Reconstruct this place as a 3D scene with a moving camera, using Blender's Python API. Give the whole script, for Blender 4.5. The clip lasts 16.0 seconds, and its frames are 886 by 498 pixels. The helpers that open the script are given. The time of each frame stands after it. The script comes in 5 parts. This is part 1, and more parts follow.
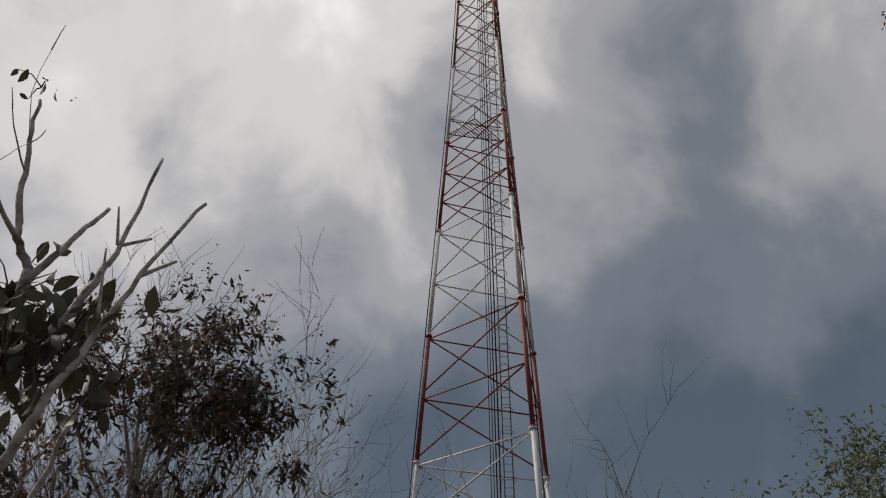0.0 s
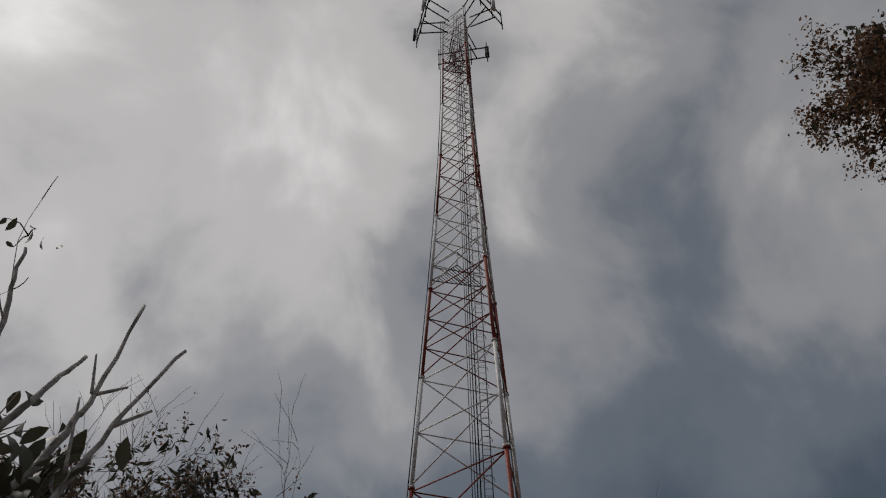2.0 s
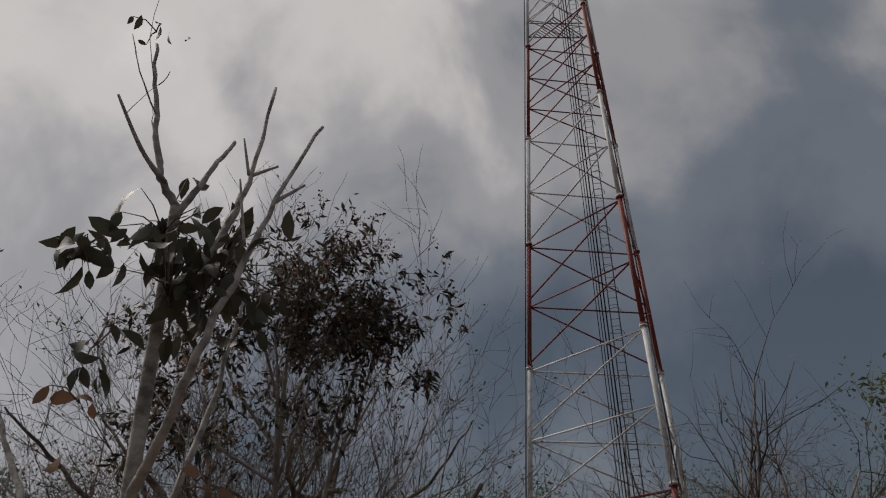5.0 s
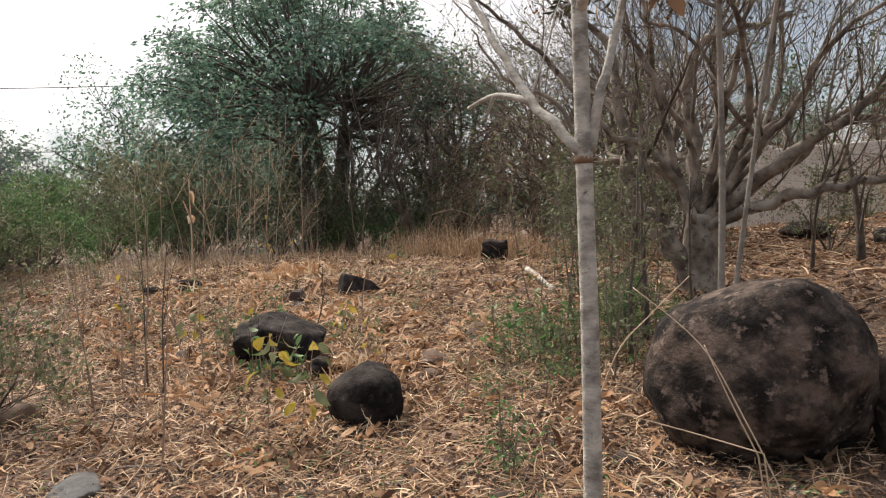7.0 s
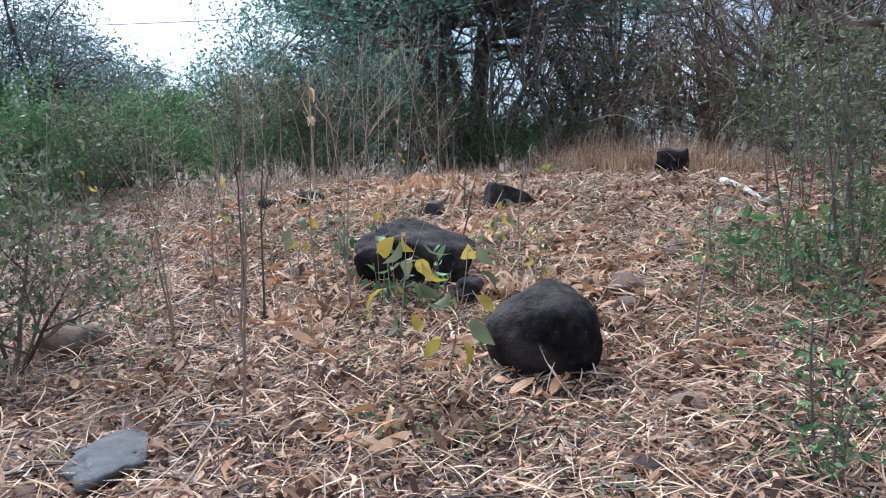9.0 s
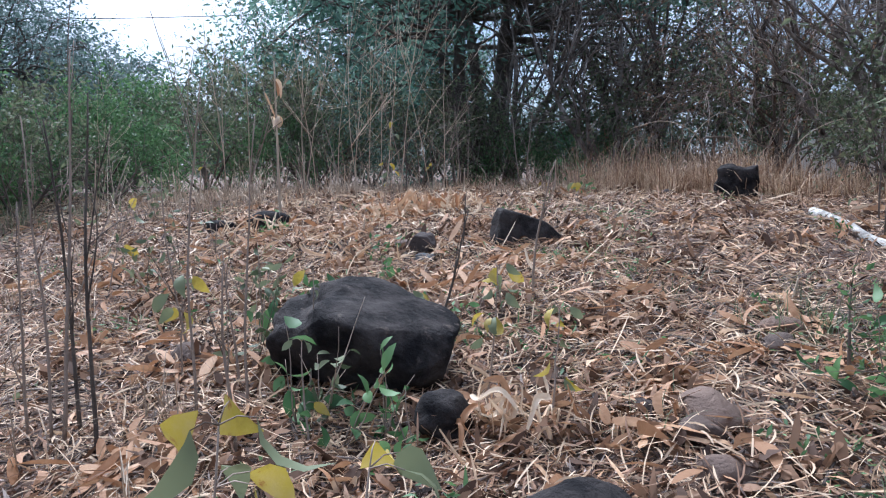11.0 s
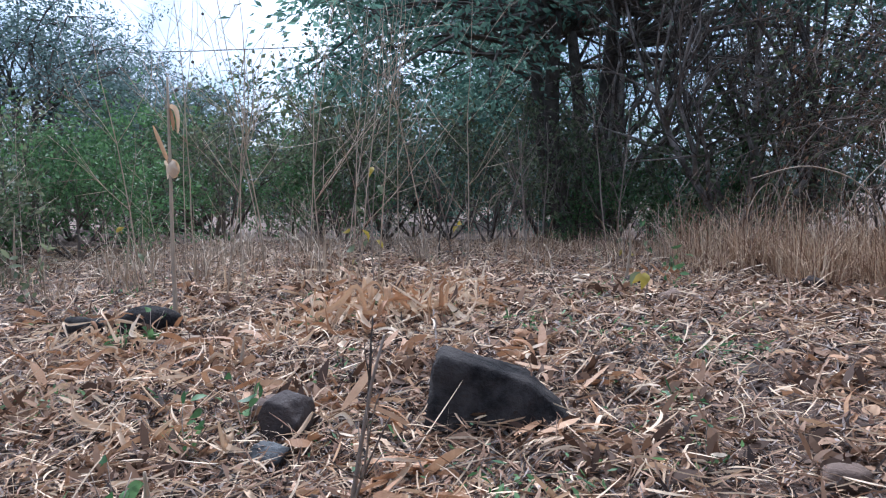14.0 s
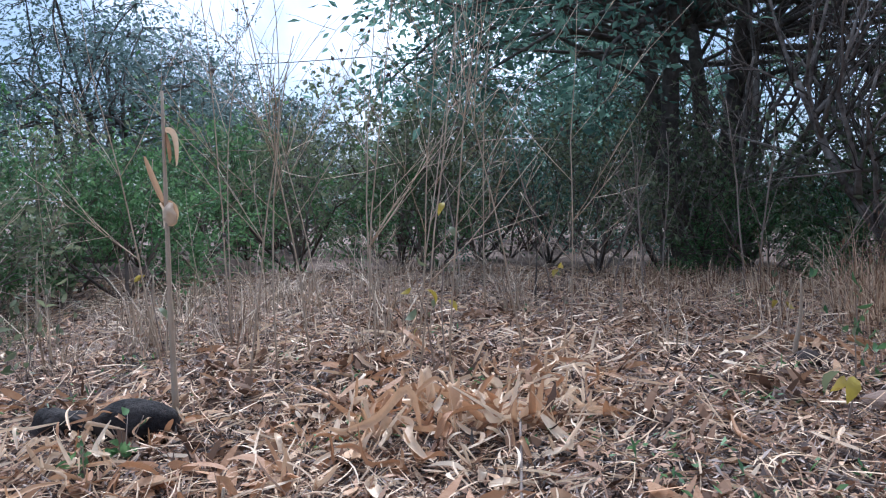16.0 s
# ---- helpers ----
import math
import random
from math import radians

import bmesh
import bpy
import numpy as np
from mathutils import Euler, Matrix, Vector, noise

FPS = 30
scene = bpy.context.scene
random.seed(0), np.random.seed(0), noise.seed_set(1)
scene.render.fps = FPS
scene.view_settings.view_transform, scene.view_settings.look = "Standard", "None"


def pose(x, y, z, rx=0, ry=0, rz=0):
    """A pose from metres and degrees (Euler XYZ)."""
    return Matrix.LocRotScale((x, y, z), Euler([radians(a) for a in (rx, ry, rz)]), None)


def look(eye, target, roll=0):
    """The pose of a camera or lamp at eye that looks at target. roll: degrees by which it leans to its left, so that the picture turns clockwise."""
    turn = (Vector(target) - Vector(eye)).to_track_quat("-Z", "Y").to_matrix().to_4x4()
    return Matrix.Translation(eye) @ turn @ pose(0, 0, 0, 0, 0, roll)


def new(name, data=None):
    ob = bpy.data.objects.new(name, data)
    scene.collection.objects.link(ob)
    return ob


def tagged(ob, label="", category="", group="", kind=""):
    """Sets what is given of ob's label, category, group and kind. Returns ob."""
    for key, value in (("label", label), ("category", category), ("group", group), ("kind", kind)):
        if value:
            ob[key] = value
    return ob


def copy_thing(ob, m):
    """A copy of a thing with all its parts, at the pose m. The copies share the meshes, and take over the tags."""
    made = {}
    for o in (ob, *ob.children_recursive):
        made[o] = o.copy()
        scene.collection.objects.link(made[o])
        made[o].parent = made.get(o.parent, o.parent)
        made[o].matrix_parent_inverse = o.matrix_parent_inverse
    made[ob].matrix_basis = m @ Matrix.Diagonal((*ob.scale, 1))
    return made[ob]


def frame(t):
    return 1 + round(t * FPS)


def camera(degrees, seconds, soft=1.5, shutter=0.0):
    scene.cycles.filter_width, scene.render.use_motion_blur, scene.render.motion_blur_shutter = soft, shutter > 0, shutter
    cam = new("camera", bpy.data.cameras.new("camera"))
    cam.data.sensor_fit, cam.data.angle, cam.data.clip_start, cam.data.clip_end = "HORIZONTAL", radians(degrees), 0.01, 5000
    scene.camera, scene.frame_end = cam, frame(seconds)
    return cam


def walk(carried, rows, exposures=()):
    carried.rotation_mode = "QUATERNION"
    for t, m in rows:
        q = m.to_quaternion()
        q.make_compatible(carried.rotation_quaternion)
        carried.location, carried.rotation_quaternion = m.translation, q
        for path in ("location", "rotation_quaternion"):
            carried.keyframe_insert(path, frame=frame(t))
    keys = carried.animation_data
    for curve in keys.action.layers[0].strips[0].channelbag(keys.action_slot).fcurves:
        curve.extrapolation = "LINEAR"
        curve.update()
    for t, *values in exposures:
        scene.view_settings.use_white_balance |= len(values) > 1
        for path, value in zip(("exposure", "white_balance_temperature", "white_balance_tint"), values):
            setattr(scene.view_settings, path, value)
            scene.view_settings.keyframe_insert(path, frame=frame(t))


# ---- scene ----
cam = camera(60.0, 16.0, soft=1.15)
PATH = [
    (0, (0.250, 0.050, 1.550), (0.237, 1.698, 2.683), 0.5),
    (0.5, (0.250, 0.050, 1.550), (0.253, 1.618, 2.792), 0.4),
    (1, (0.250, 0.050, 1.550), (0.264, 1.549, 2.874), -0.1),
    (1.5, (0.250, 0.050, 1.550), (0.273, 1.504, 2.923), -0.4),
    (2, (0.250, 0.050, 1.550), (0.280, 1.455, 2.973), -0.8),
    (2.5, (0.250, 0.050, 1.550), (0.286, 1.413, 3.013), -1.0),
    (3, (0.250, 0.050, 1.550), (0.289, 1.379, 3.044), -1.0),
    (5.3, (0.080, 0.043, 1.476), (-0.353, 1.843, 2.232), -2.4),
    (5.5, (0.120, 0.010, 1.473), (-0.497, 1.810, 2.089), -2.5),
    (5.7, (0.100, 0.020, 1.467), (-0.681, 1.797, 1.948), -2.5),
    (6, (0.068, 0.058, 1.413), (-0.904, 1.777, 1.726), -2.2),
    (6.5, (0.030, 0.110, 1.336), (-1.148, 1.725, 1.393), -2.1),
    (7, (-0.014, 0.146, 1.262), (-1.314, 1.662, 1.162), -2.3),
    (7.5, (-0.231, 0.300, 1.235), (-1.632, 1.718, 1.070), -2.8),
    (8, (-0.474, 0.548, 1.073), (-1.935, 1.899, 0.871), -3.0),
    (8.5, (-1.006, 0.975, 0.796), (-2.504, 2.281, 0.571), -2.9),
    (8.7, (-1.290, 1.131, 0.770), (-2.803, 2.418, 0.535), -2.8),
    (10.8, (-3.092, 2.803, 0.802), (-4.665, 4.015, 0.563), -1.4),
    (11, (-3.187, 2.987, 0.871), (-4.760, 4.199, 0.638), -1.3),
    (11.5, (-3.536, 3.502, 0.839), (-5.116, 4.705, 0.607), -1.4),
    (12, (-3.703, 4.024, 0.850), (-5.281, 5.230, 0.619), -1.3),
    (12.5, (-3.928, 4.628, 0.942), (-5.501, 5.841, 0.716), -1.1),
    (13, (-4.290, 5.160, 1.034), (-5.873, 6.366, 0.835), -0.7),
    (13.5, (-4.572, 5.506, 1.063), (-6.254, 6.573, 0.882), -0.7),
    (14, (-5.028, 5.762, 1.133), (-6.806, 6.663, 0.976), -0.7),
    (14.5, (-5.504, 5.859, 1.239), (-7.341, 6.637, 1.085), -1.0),
    (15, (-5.765, 6.082, 1.217), (-7.620, 6.813, 1.070), -1.0),
    (15.5, (-6.063, 6.337, 1.310), (-7.934, 7.031, 1.171), -1.1),
    (16, (-6.376, 6.503, 1.348), (-8.260, 7.160, 1.208), -1.2),
]
walk(cam, [(t, look(eye, target, roll)) for t, eye, target, roll in PATH],
     exposures=[(0.0, 0.25, 6600, 10), (1.5, -0.1, 6500, 10), (3.2, -0.3, 6500, 10), (5.3, 0.1, 6800, 12), (6.0, 1.0, 7500, 14), (6.4, 1.4, 7700, 15), (7.0, 1.8, 7100, 13), (8.0, 2.1, 5600, 11),
                (10.8, 1.95, 5150, 11), (16.0, 1.9, 5050, 11)])

# ---- world and light ----
world = bpy.data.worlds.new("cloudy_sky")
scene.world = world
world.use_nodes = True
WT = world.node_tree
WT.nodes.clear()


def wnode(kind, **values):
    n = WT.nodes.new(kind)
    for key, value in values.items():
        n.inputs[key].default_value = value
    return n


def wlink(a, b):
    WT.links.new(a, b)


def wmath(op, a, b=None):
    n = WT.nodes.new("ShaderNodeMath")
    n.operation = op
    for i, v in enumerate((a, b)):
        if v is None:
            continue
        if isinstance(v, (int, float)):
            n.inputs[i].default_value = v
        else:
            wlink(v, n.inputs[i])
    return n.outputs[0]


SUN_AZ, SUN_EL = 75.0, 48.0          # degrees left of +y, and above the horizon
w_out = WT.nodes.new("ShaderNodeOutputWorld")
w_bg = WT.nodes.new("ShaderNodeBackground")
w_bg.inputs["Strength"].default_value = 1.0
wlink(w_bg.outputs[0], w_out.inputs[0])
w_sky = WT.nodes.new("ShaderNodeTexSky")
w_sky.sky_type = "NISHITA"
w_sky.sun_disc = False
w_sky.sun_elevation = radians(SUN_EL)
w_sky.sun_rotation = radians(-SUN_AZ)
w_co = WT.nodes.new("ShaderNodeTexCoord")
w_sep = WT.nodes.new("ShaderNodeSeparateXYZ")
wlink(w_co.outputs["Generated"], w_sep.inputs[0])
# soft cloud masses, in the sky's own directions
w_map = WT.nodes.new("ShaderNodeMapping")
w_map.inputs["Location"].default_value = (7.3, 4.1, 2.6)
w_map.inputs["Scale"].default_value = (1.0, 1.0, 0.8)
wlink(w_co.outputs["Generated"], w_map.inputs[0])
w_n1 = wnode("ShaderNodeTexNoise", Scale=4.4, Detail=6.0, Roughness=0.5, Distortion=0.3)
w_n2 = wnode("ShaderNodeTexNoise", Scale=1.5, Detail=2.0, Roughness=0.5)
wlink(w_map.outputs[0], w_n1.inputs["Vector"])
wlink(w_map.outputs[0], w_n2.inputs["Vector"])
# the cloud is thin towards the hidden sun and overhead, thick low down away from it
up = w_sep.outputs["Z"]
deck = wmath("ADD", wmath("MULTIPLY", wmath("MINIMUM", up, 0.74), 1.22), wmath("MULTIPLY", wmath("MAXIMUM", wmath("SUBTRACT", up, 0.74), 0.0), 0.25))
deck = wmath("ADD", deck, -0.42)
thin = wmath("ADD", wmath("MULTIPLY", wmath("SUBTRACT", w_n1.outputs["Fac"], 0.5), 0.9),
             wmath("MULTIPLY", wmath("SUBTRACT", w_n2.outputs["Fac"], 0.5), 0.4))
w_side = WT.nodes.new("ShaderNodeVectorMath")
w_side.operation = "DOT_PRODUCT"
wlink(w_co.outputs["Generated"], w_side.inputs[0])
w_side.inputs[1].default_value = (-math.sin(radians(SUN_AZ)), math.cos(radians(SUN_AZ)), 0.1)
glow = wmath("POWER", wmath("MAXIMUM", w_side.outputs["Value"], 0.0), 2.5)
# near the horizon the deck is seen edge on and dims
glow = wmath("MULTIPLY", glow, wmath("MINIMUM", wmath("MAXIMUM", wmath("MULTIPLY", up, 2.4), 0.32), 1.0))
thin = wmath("ADD", thin, wmath("ADD", wmath("MAXIMUM", deck, 0.03), wmath("MULTIPLY", glow, 0.88)))
w_ramp = WT.nodes.new("ShaderNodeValToRGB")
w_ramp.color_ramp.interpolation = "EASE"
stops = w_ramp.color_ramp.elements
stops[0].position, stops[0].color = 0.0, (0.052, 0.066, 0.082, 1)
stops[1].position, stops[1].color = 1.0, (1.0, 0.985, 0.96, 1)
for at, col in ((0.26, (0.120, 0.134, 0.152, 1)), (0.46, (0.275, 0.272, 0.275, 1)), (0.66, (0.52, 0.50, 0.48, 1))):
    e = stops.new(at)
    e.color = col
wlink(thin, w_ramp.inputs[0])
w_mix = WT.nodes.new("ShaderNodeMixRGB")
w_mix.blend_type = "ADD"
w_mix.inputs[0].default_value = 0.012
wlink(w_ramp.outputs[0], w_mix.inputs[1])
wlink(w_sky.outputs[0], w_mix.inputs[2])
wlink(w_mix.outputs[0], w_bg.inputs["Color"])

sun = new("sun", bpy.data.lights.new("sun", "SUN"))
sun.data.energy, sun.data.angle, sun.data.color = 1.5, radians(20), (1.0, 0.93, 0.84)
sun.matrix_world = look((-math.sin(radians(SUN_AZ)) * 40, math.cos(radians(SUN_AZ)) * 40, 40 * math.tan(radians(SUN_EL))), (0, 0, 0))


# ---- materials ----
def material(name, low, high, rough=0.85, scale=6.0, detail=6.0, bump=0.3, bump_scale=40.0, island=0.0, objects=0.0,
             metal=0.0, spots=None, stretch=(1, 1, 1), through_light=0.0, third=None, ramp=(0.32, 0.68), shine=0.3):
    """Two colours mixed by noise, a finer grain in the relief, and, if asked, patches of a third colour."""
    m = bpy.data.materials.new(name)
    m.use_nodes = True
    t = m.node_tree
    b = t.nodes["Principled BSDF"]
    co = t.nodes.new("ShaderNodeTexCoord")
    mp = t.nodes.new("ShaderNodeMapping")
    mp.inputs["Scale"].default_value = stretch
    t.links.new(co.outputs["Object"], mp.inputs[0])
    n = t.nodes.new("ShaderNodeTexNoise")
    n.inputs["Scale"].default_value, n.inputs["Detail"].default_value, n.inputs["Roughness"].default_value = scale, detail, 0.62
    t.links.new(mp.outputs[0], n.inputs["Vector"])
    r = t.nodes.new("ShaderNodeValToRGB")
    r.color_ramp.elements[0].position, r.color_ramp.elements[0].color = ramp[0], (*low, 1)
    r.color_ramp.elements[1].position, r.color_ramp.elements[1].color = ramp[1], (*high, 1)
    fac = n.outputs["Fac"]
    for amount, node, socket in ((island, "ShaderNodeNewGeometry", "Random Per Island"), (objects, "ShaderNodeObjectInfo", "Random")):
        if amount:
            g = t.nodes.new(node)
            mr = t.nodes.new("ShaderNodeMix")
            mr.inputs[0].default_value = amount
            t.links.new(fac, mr.inputs[2])
            t.links.new(g.outputs[socket], mr.inputs[3])
            fac = mr.outputs[0]
    if third:
        e = r.color_ramp.elements.new(0.5)
        e.color = (*third, 1)
    t.links.new(fac, r.inputs[0])
    colour = r.outputs[0]
    if spots:
        size, at, tone = spots
        n2 = t.nodes.new("ShaderNodeTexNoise")
        n2.inputs["Scale"].default_value, n2.inputs["Detail"].default_value, n2.inputs["Roughness"].default_value = size, 5.0, 0.65
        t.links.new(co.outputs["Object"], n2.inputs["Vector"])
        r2 = t.nodes.new("ShaderNodeValToRGB")
        r2.color_ramp.elements[0].position, r2.color_ramp.elements[1].position = at, at + 0.09
        t.links.new(n2.outputs["Fac"], r2.inputs[0])
        mx = t.nodes.new("ShaderNodeMixRGB")
        t.links.new(r2.outputs[0], mx.inputs[0])
        t.links.new(colour, mx.inputs[1])
        mx.inputs[2].default_value = (*tone, 1)
        colour = mx.outputs[0]
    t.links.new(colour, b.inputs["Base Color"])
    b.inputs["Roughness"].default_value, b.inputs["Metallic"].default_value = rough, metal
    b.inputs["Specular IOR Level"].default_value = shine
    if bump:
        n3 = t.nodes.new("ShaderNodeTexNoise")
        n3.inputs["Scale"].default_value, n3.inputs["Detail"].default_value, n3.inputs["Roughness"].default_value = bump_scale, 6.0, 0.65
        t.links.new(mp.outputs[0], n3.inputs["Vector"])
        bp = t.nodes.new("ShaderNodeBump")
        bp.inputs["Strength"].default_value, bp.inputs["Distance"].default_value = bump, 0.03
        t.links.new(n3.outputs["Fac"], bp.inputs["Height"])
        t.links.new(bp.outputs[0], b.inputs["Normal"])
    if through_light:
        tr = t.nodes.new("ShaderNodeBsdfTranslucent")
        t.links.new(colour, tr.inputs[0])
        ms = t.nodes.new("ShaderNodeMixShader")
        ms.inputs[0].default_value = through_light
        t.links.new(b.outputs[0], ms.inputs[1])
        t.links.new(tr.outputs[0], ms.inputs[2])
        t.links.new(ms.outputs[0], t.nodes["Material Output"].inputs[0])
    return m


M = {
    "soil": material("soil", (0.07, 0.046, 0.037), (0.19, 0.13, 0.10), 0.95, 1.3, 8, 0.6, 60, spots=(5.0, 0.55, (0.27, 0.205, 0.155))),
    "straw": material("straw", (0.24, 0.138, 0.085), (0.72, 0.55, 0.38), 0.7, 9, 4, 0.2, 90, island=0.8, through_light=0.15, third=(0.50, 0.335, 0.205)),
    "husk": material("husk", (0.40, 0.215, 0.11), (0.80, 0.645, 0.47), 0.6, 12, 4, 0.25, 60, island=0.5, objects=0.6, through_light=0.2, third=(0.64, 0.42, 0.25)),
    "litter": material("dead_leaves", (0.045, 0.028, 0.022), (0.47, 0.30, 0.20), 0.8, 9, 4, 0.2, 60, island=0.9, third=(0.23, 0.128, 0.082)),
    "rock": material("dark_basalt", (0.009, 0.008, 0.009), (0.058, 0.050, 0.047), 0.92, 5, 12, 1.0, 16, spots=(9, 0.62, (0.11, 0.088, 0.076)), ramp=(0.4, 0.62), shine=0.15),
    "boulder": material("weathered_boulder", (0.014, 0.012, 0.012), (0.14, 0.105, 0.09), 0.9, 4.5, 14, 1.0, 26, spots=(11, 0.57, (0.20, 0.155, 0.135)), third=(0.05, 0.041, 0.037), ramp=(0.41, 0.61), shine=0.15),
    "slab": material("grey_slab", (0.05, 0.052, 0.055), (0.13, 0.132, 0.135), 0.85, 6, 8, 0.5, 40, spots=(10, 0.62, (0.19, 0.165, 0.14))),
    "stone": material("field_stone", (0.055, 0.042, 0.038), (0.19, 0.13, 0.10), 0.88, 6, 8, 0.6, 40, objects=0.6),
    "bark_pale": material("pale_bark", (0.22, 0.205, 0.185), (0.56, 0.54, 0.50), 0.85, 9, 8, 0.6, 40, stretch=(1, 1, 1.6), spots=(26, 0.63, (0.13, 0.115, 0.10)), ramp=(0.36, 0.62)),
    "bark_grey": material("grey_bark", (0.15, 0.128, 0.112), (0.42, 0.39, 0.35), 0.9, 3.5, 8, 0.6, 30, spots=(8, 0.60, (0.10, 0.075, 0.06))),
    "bark_limb": material("grey_brown_bark", (0.10, 0.08, 0.068), (0.42, 0.37, 0.325), 0.9, 3.5, 8, 0.6, 30, spots=(8, 0.57, (0.07, 0.052, 0.043)), ramp=(0.38, 0.64)),
    "grey_litter": material("weathered_litter", (0.05, 0.038, 0.034), (0.44, 0.36, 0.31), 0.85, 9, 4, 0.2, 60, island=0.9, third=(0.19, 0.138, 0.115)),
    "bark_dark": material("dark_bark", (0.05, 0.042, 0.037), (0.17, 0.145, 0.125), 0.92, 6, 8, 0.6, 30),
    "twig": material("dry_twig", (0.075, 0.058, 0.049), (0.25, 0.205, 0.175), 0.9, 3, 4, 0.2, 40, island=0.5),
    "twig_brown": material("brown_twig", (0.15, 0.115, 0.092), (0.36, 0.285, 0.23), 0.9, 3, 4, 0.2, 40, island=0.6),
    "stalk": material("dry_stalk", (0.26, 0.195, 0.14), (0.58, 0.47, 0.35), 0.85, 4, 4, 0.3, 50, island=0.5),
    "leaf_dark": material("dark_leaf", (0.062, 0.125, 0.098), (0.18, 0.29, 0.215), 0.42, 1.0, 3, 0, island=0.7, through_light=0.58),
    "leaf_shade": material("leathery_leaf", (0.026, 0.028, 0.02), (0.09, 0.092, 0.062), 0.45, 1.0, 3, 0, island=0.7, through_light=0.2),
    "leaf_green": material("green_leaf", (0.06, 0.13, 0.05), (0.16, 0.28, 0.11), 0.55, 1.0, 3, 0, island=0.7, through_light=0.35),
    "leaf_olive": material("olive_leaf", (0.08, 0.105, 0.055), (0.22, 0.245, 0.14), 0.6, 1.0, 3, 0, island=0.7, through_light=0.3),
    "leaf_blue": material("grey_green_leaf", (0.08, 0.125, 0.115), (0.21, 0.28, 0.25), 0.6, 1.0, 3, 0, island=0.7, through_light=0.3),
    "leaf_brown": material("dry_brown_leaf", (0.085, 0.048, 0.031), (0.30, 0.18, 0.11), 0.75, 1.0, 3, 0, island=0.8, through_light=0.2),
    "leaf_yellow": material("yellow_leaf", (0.20, 0.14, 0.04), (0.42, 0.33, 0.12), 0.6, 14.0, 4, 0.2, 60, island=0.4, through_light=0.35, third=(0.42, 0.33, 0.05), spots=(16, 0.6, (0.26, 0.11, 0.03))),
    "red_paint": material("faded_red_paint", (0.17, 0.032, 0.022), (0.29, 0.062, 0.042), 0.55, 3, 6, 0.1, 50, spots=(7, 0.66, (0.19, 0.05, 0.035))),
    "white_paint": material("weathered_white_paint", (0.55, 0.55, 0.55), (0.78, 0.78, 0.77), 0.55, 3, 6, 0.1, 50, spots=(7, 0.66, (0.42, 0.39, 0.36))),
    "steel": material("galvanised_steel", (0.12, 0.12, 0.125), (0.25, 0.25, 0.26), 0.5, 6, 4, 0.1, 50, metal=0.5),
    "dark_metal": material("dark_cable", (0.015, 0.015, 0.017), (0.04, 0.04, 0.042), 0.6, 6, 3, 0),
    "panel": material("grey_radome", (0.45, 0.45, 0.46), (0.6, 0.6, 0.6), 0.5, 4, 3, 0),
    "wall": material("pale_rendered_wall", (0.46, 0.44, 0.41), (0.66, 0.63, 0.59), 0.9, 1.2, 8, 0.3, 30, spots=(2.5, 0.6, (0.26, 0.24, 0.21))),
}


# ---- ground ----
def smooth(a, b, x):
    s = np.clip((np.asarray(x, float) - a) / (b - a), 0, 1)
    return s * s * (3 - 2 * s)


def terrain(x, y):
    """Height of the field: a low rise ahead, a lift towards the mast, small lumps."""
    x, y = np.asarray(x, float), np.asarray(y, float)
    u = -0.5 * x + 0.866 * y
    z = -0.42 + 0.78 * smooth(4.2, 13.2, u) + 0.75 * smooth(15, 26, u) * smooth(-9, -1, x)
    z = z - 0.3 * smooth(15, 22, u) * (1 - smooth(-13, -8, x)) + 0.12 * (1 - smooth(0, 4, u))
    near = np.exp(-((x + 5) ** 2 + (y - 6) ** 2) / 500)
    lumps = 0.018 * np.sin(2.3 * x + 1.1 * y) * np.cos(1.7 * y - 0.6 * x) + 0.012 * np.sin(5.1 * x - 2.7 * y + 1) * np.sin(4.3 * y + 0.7)
    return z + lumps * near


def tz(x, y):
    return float(terrain(x, y))


def mesh_object(name, verts, faces, mat, parent=None, label="", smooth_shade=False):
    me = bpy.data.meshes.new(name)
    me.from_pydata(verts, [], faces)
    me.materials.append(mat)
    if smooth_shade:
        me.polygons.foreach_set("use_smooth", [True] * len(me.polygons))
    me.update()
    ob = new(name, me)
    if parent is not None:
        ob.parent = parent
    if label:
        tagged(ob, label)
    return ob


def part(name, bm, mat, parent=None, label="", smooth_shade=True):
    me = bpy.data.meshes.new(name)
    bm.to_mesh(me)
    bm.free()
    me.materials.append(mat)
    if smooth_shade:
        me.polygons.foreach_set("use_smooth", [True] * len(me.polygons))
    ob = new(name, me)
    if parent is not None:
        ob.parent = parent
    if label:
        tagged(ob, label)
    return ob


def base(name, x, y, z, label, category, group="", kind=""):
    """An Empty at a thing's foot, which holds its parts."""
    ob = new(name)
    ob.location = (x, y, z)
    ob.empty_display_size = 0.1
    return tagged(ob, label, category, group, kind)


def build_ground():
    n = 260
    s = np.linspace(-1, 1, n)
    spread = np.sinh(s * 7.2) / np.sinh(7.2) * 1800 + s * 16
    X, Y = np.meshgrid(spread - 5, spread + 7, indexing="ij")
    Z = terrain(X, Y)
    verts = np.stack([X, Y, Z], -1).reshape(-1, 3)
    idx = np.arange(n * n).reshape(n, n)
    faces = np.stack([idx[:-1, :-1], idx[1:, :-1], idx[1:, 1:], idx[:-1, 1:]], -1).reshape(-1, 4)
    ob = mesh_object("ground", verts.tolist(), faces.tolist(), M["soil"], smooth_shade=True)
    tagged(ob, "bare brown field soil under straw and dead leaves", "ground", kind="structure")


build_ground()


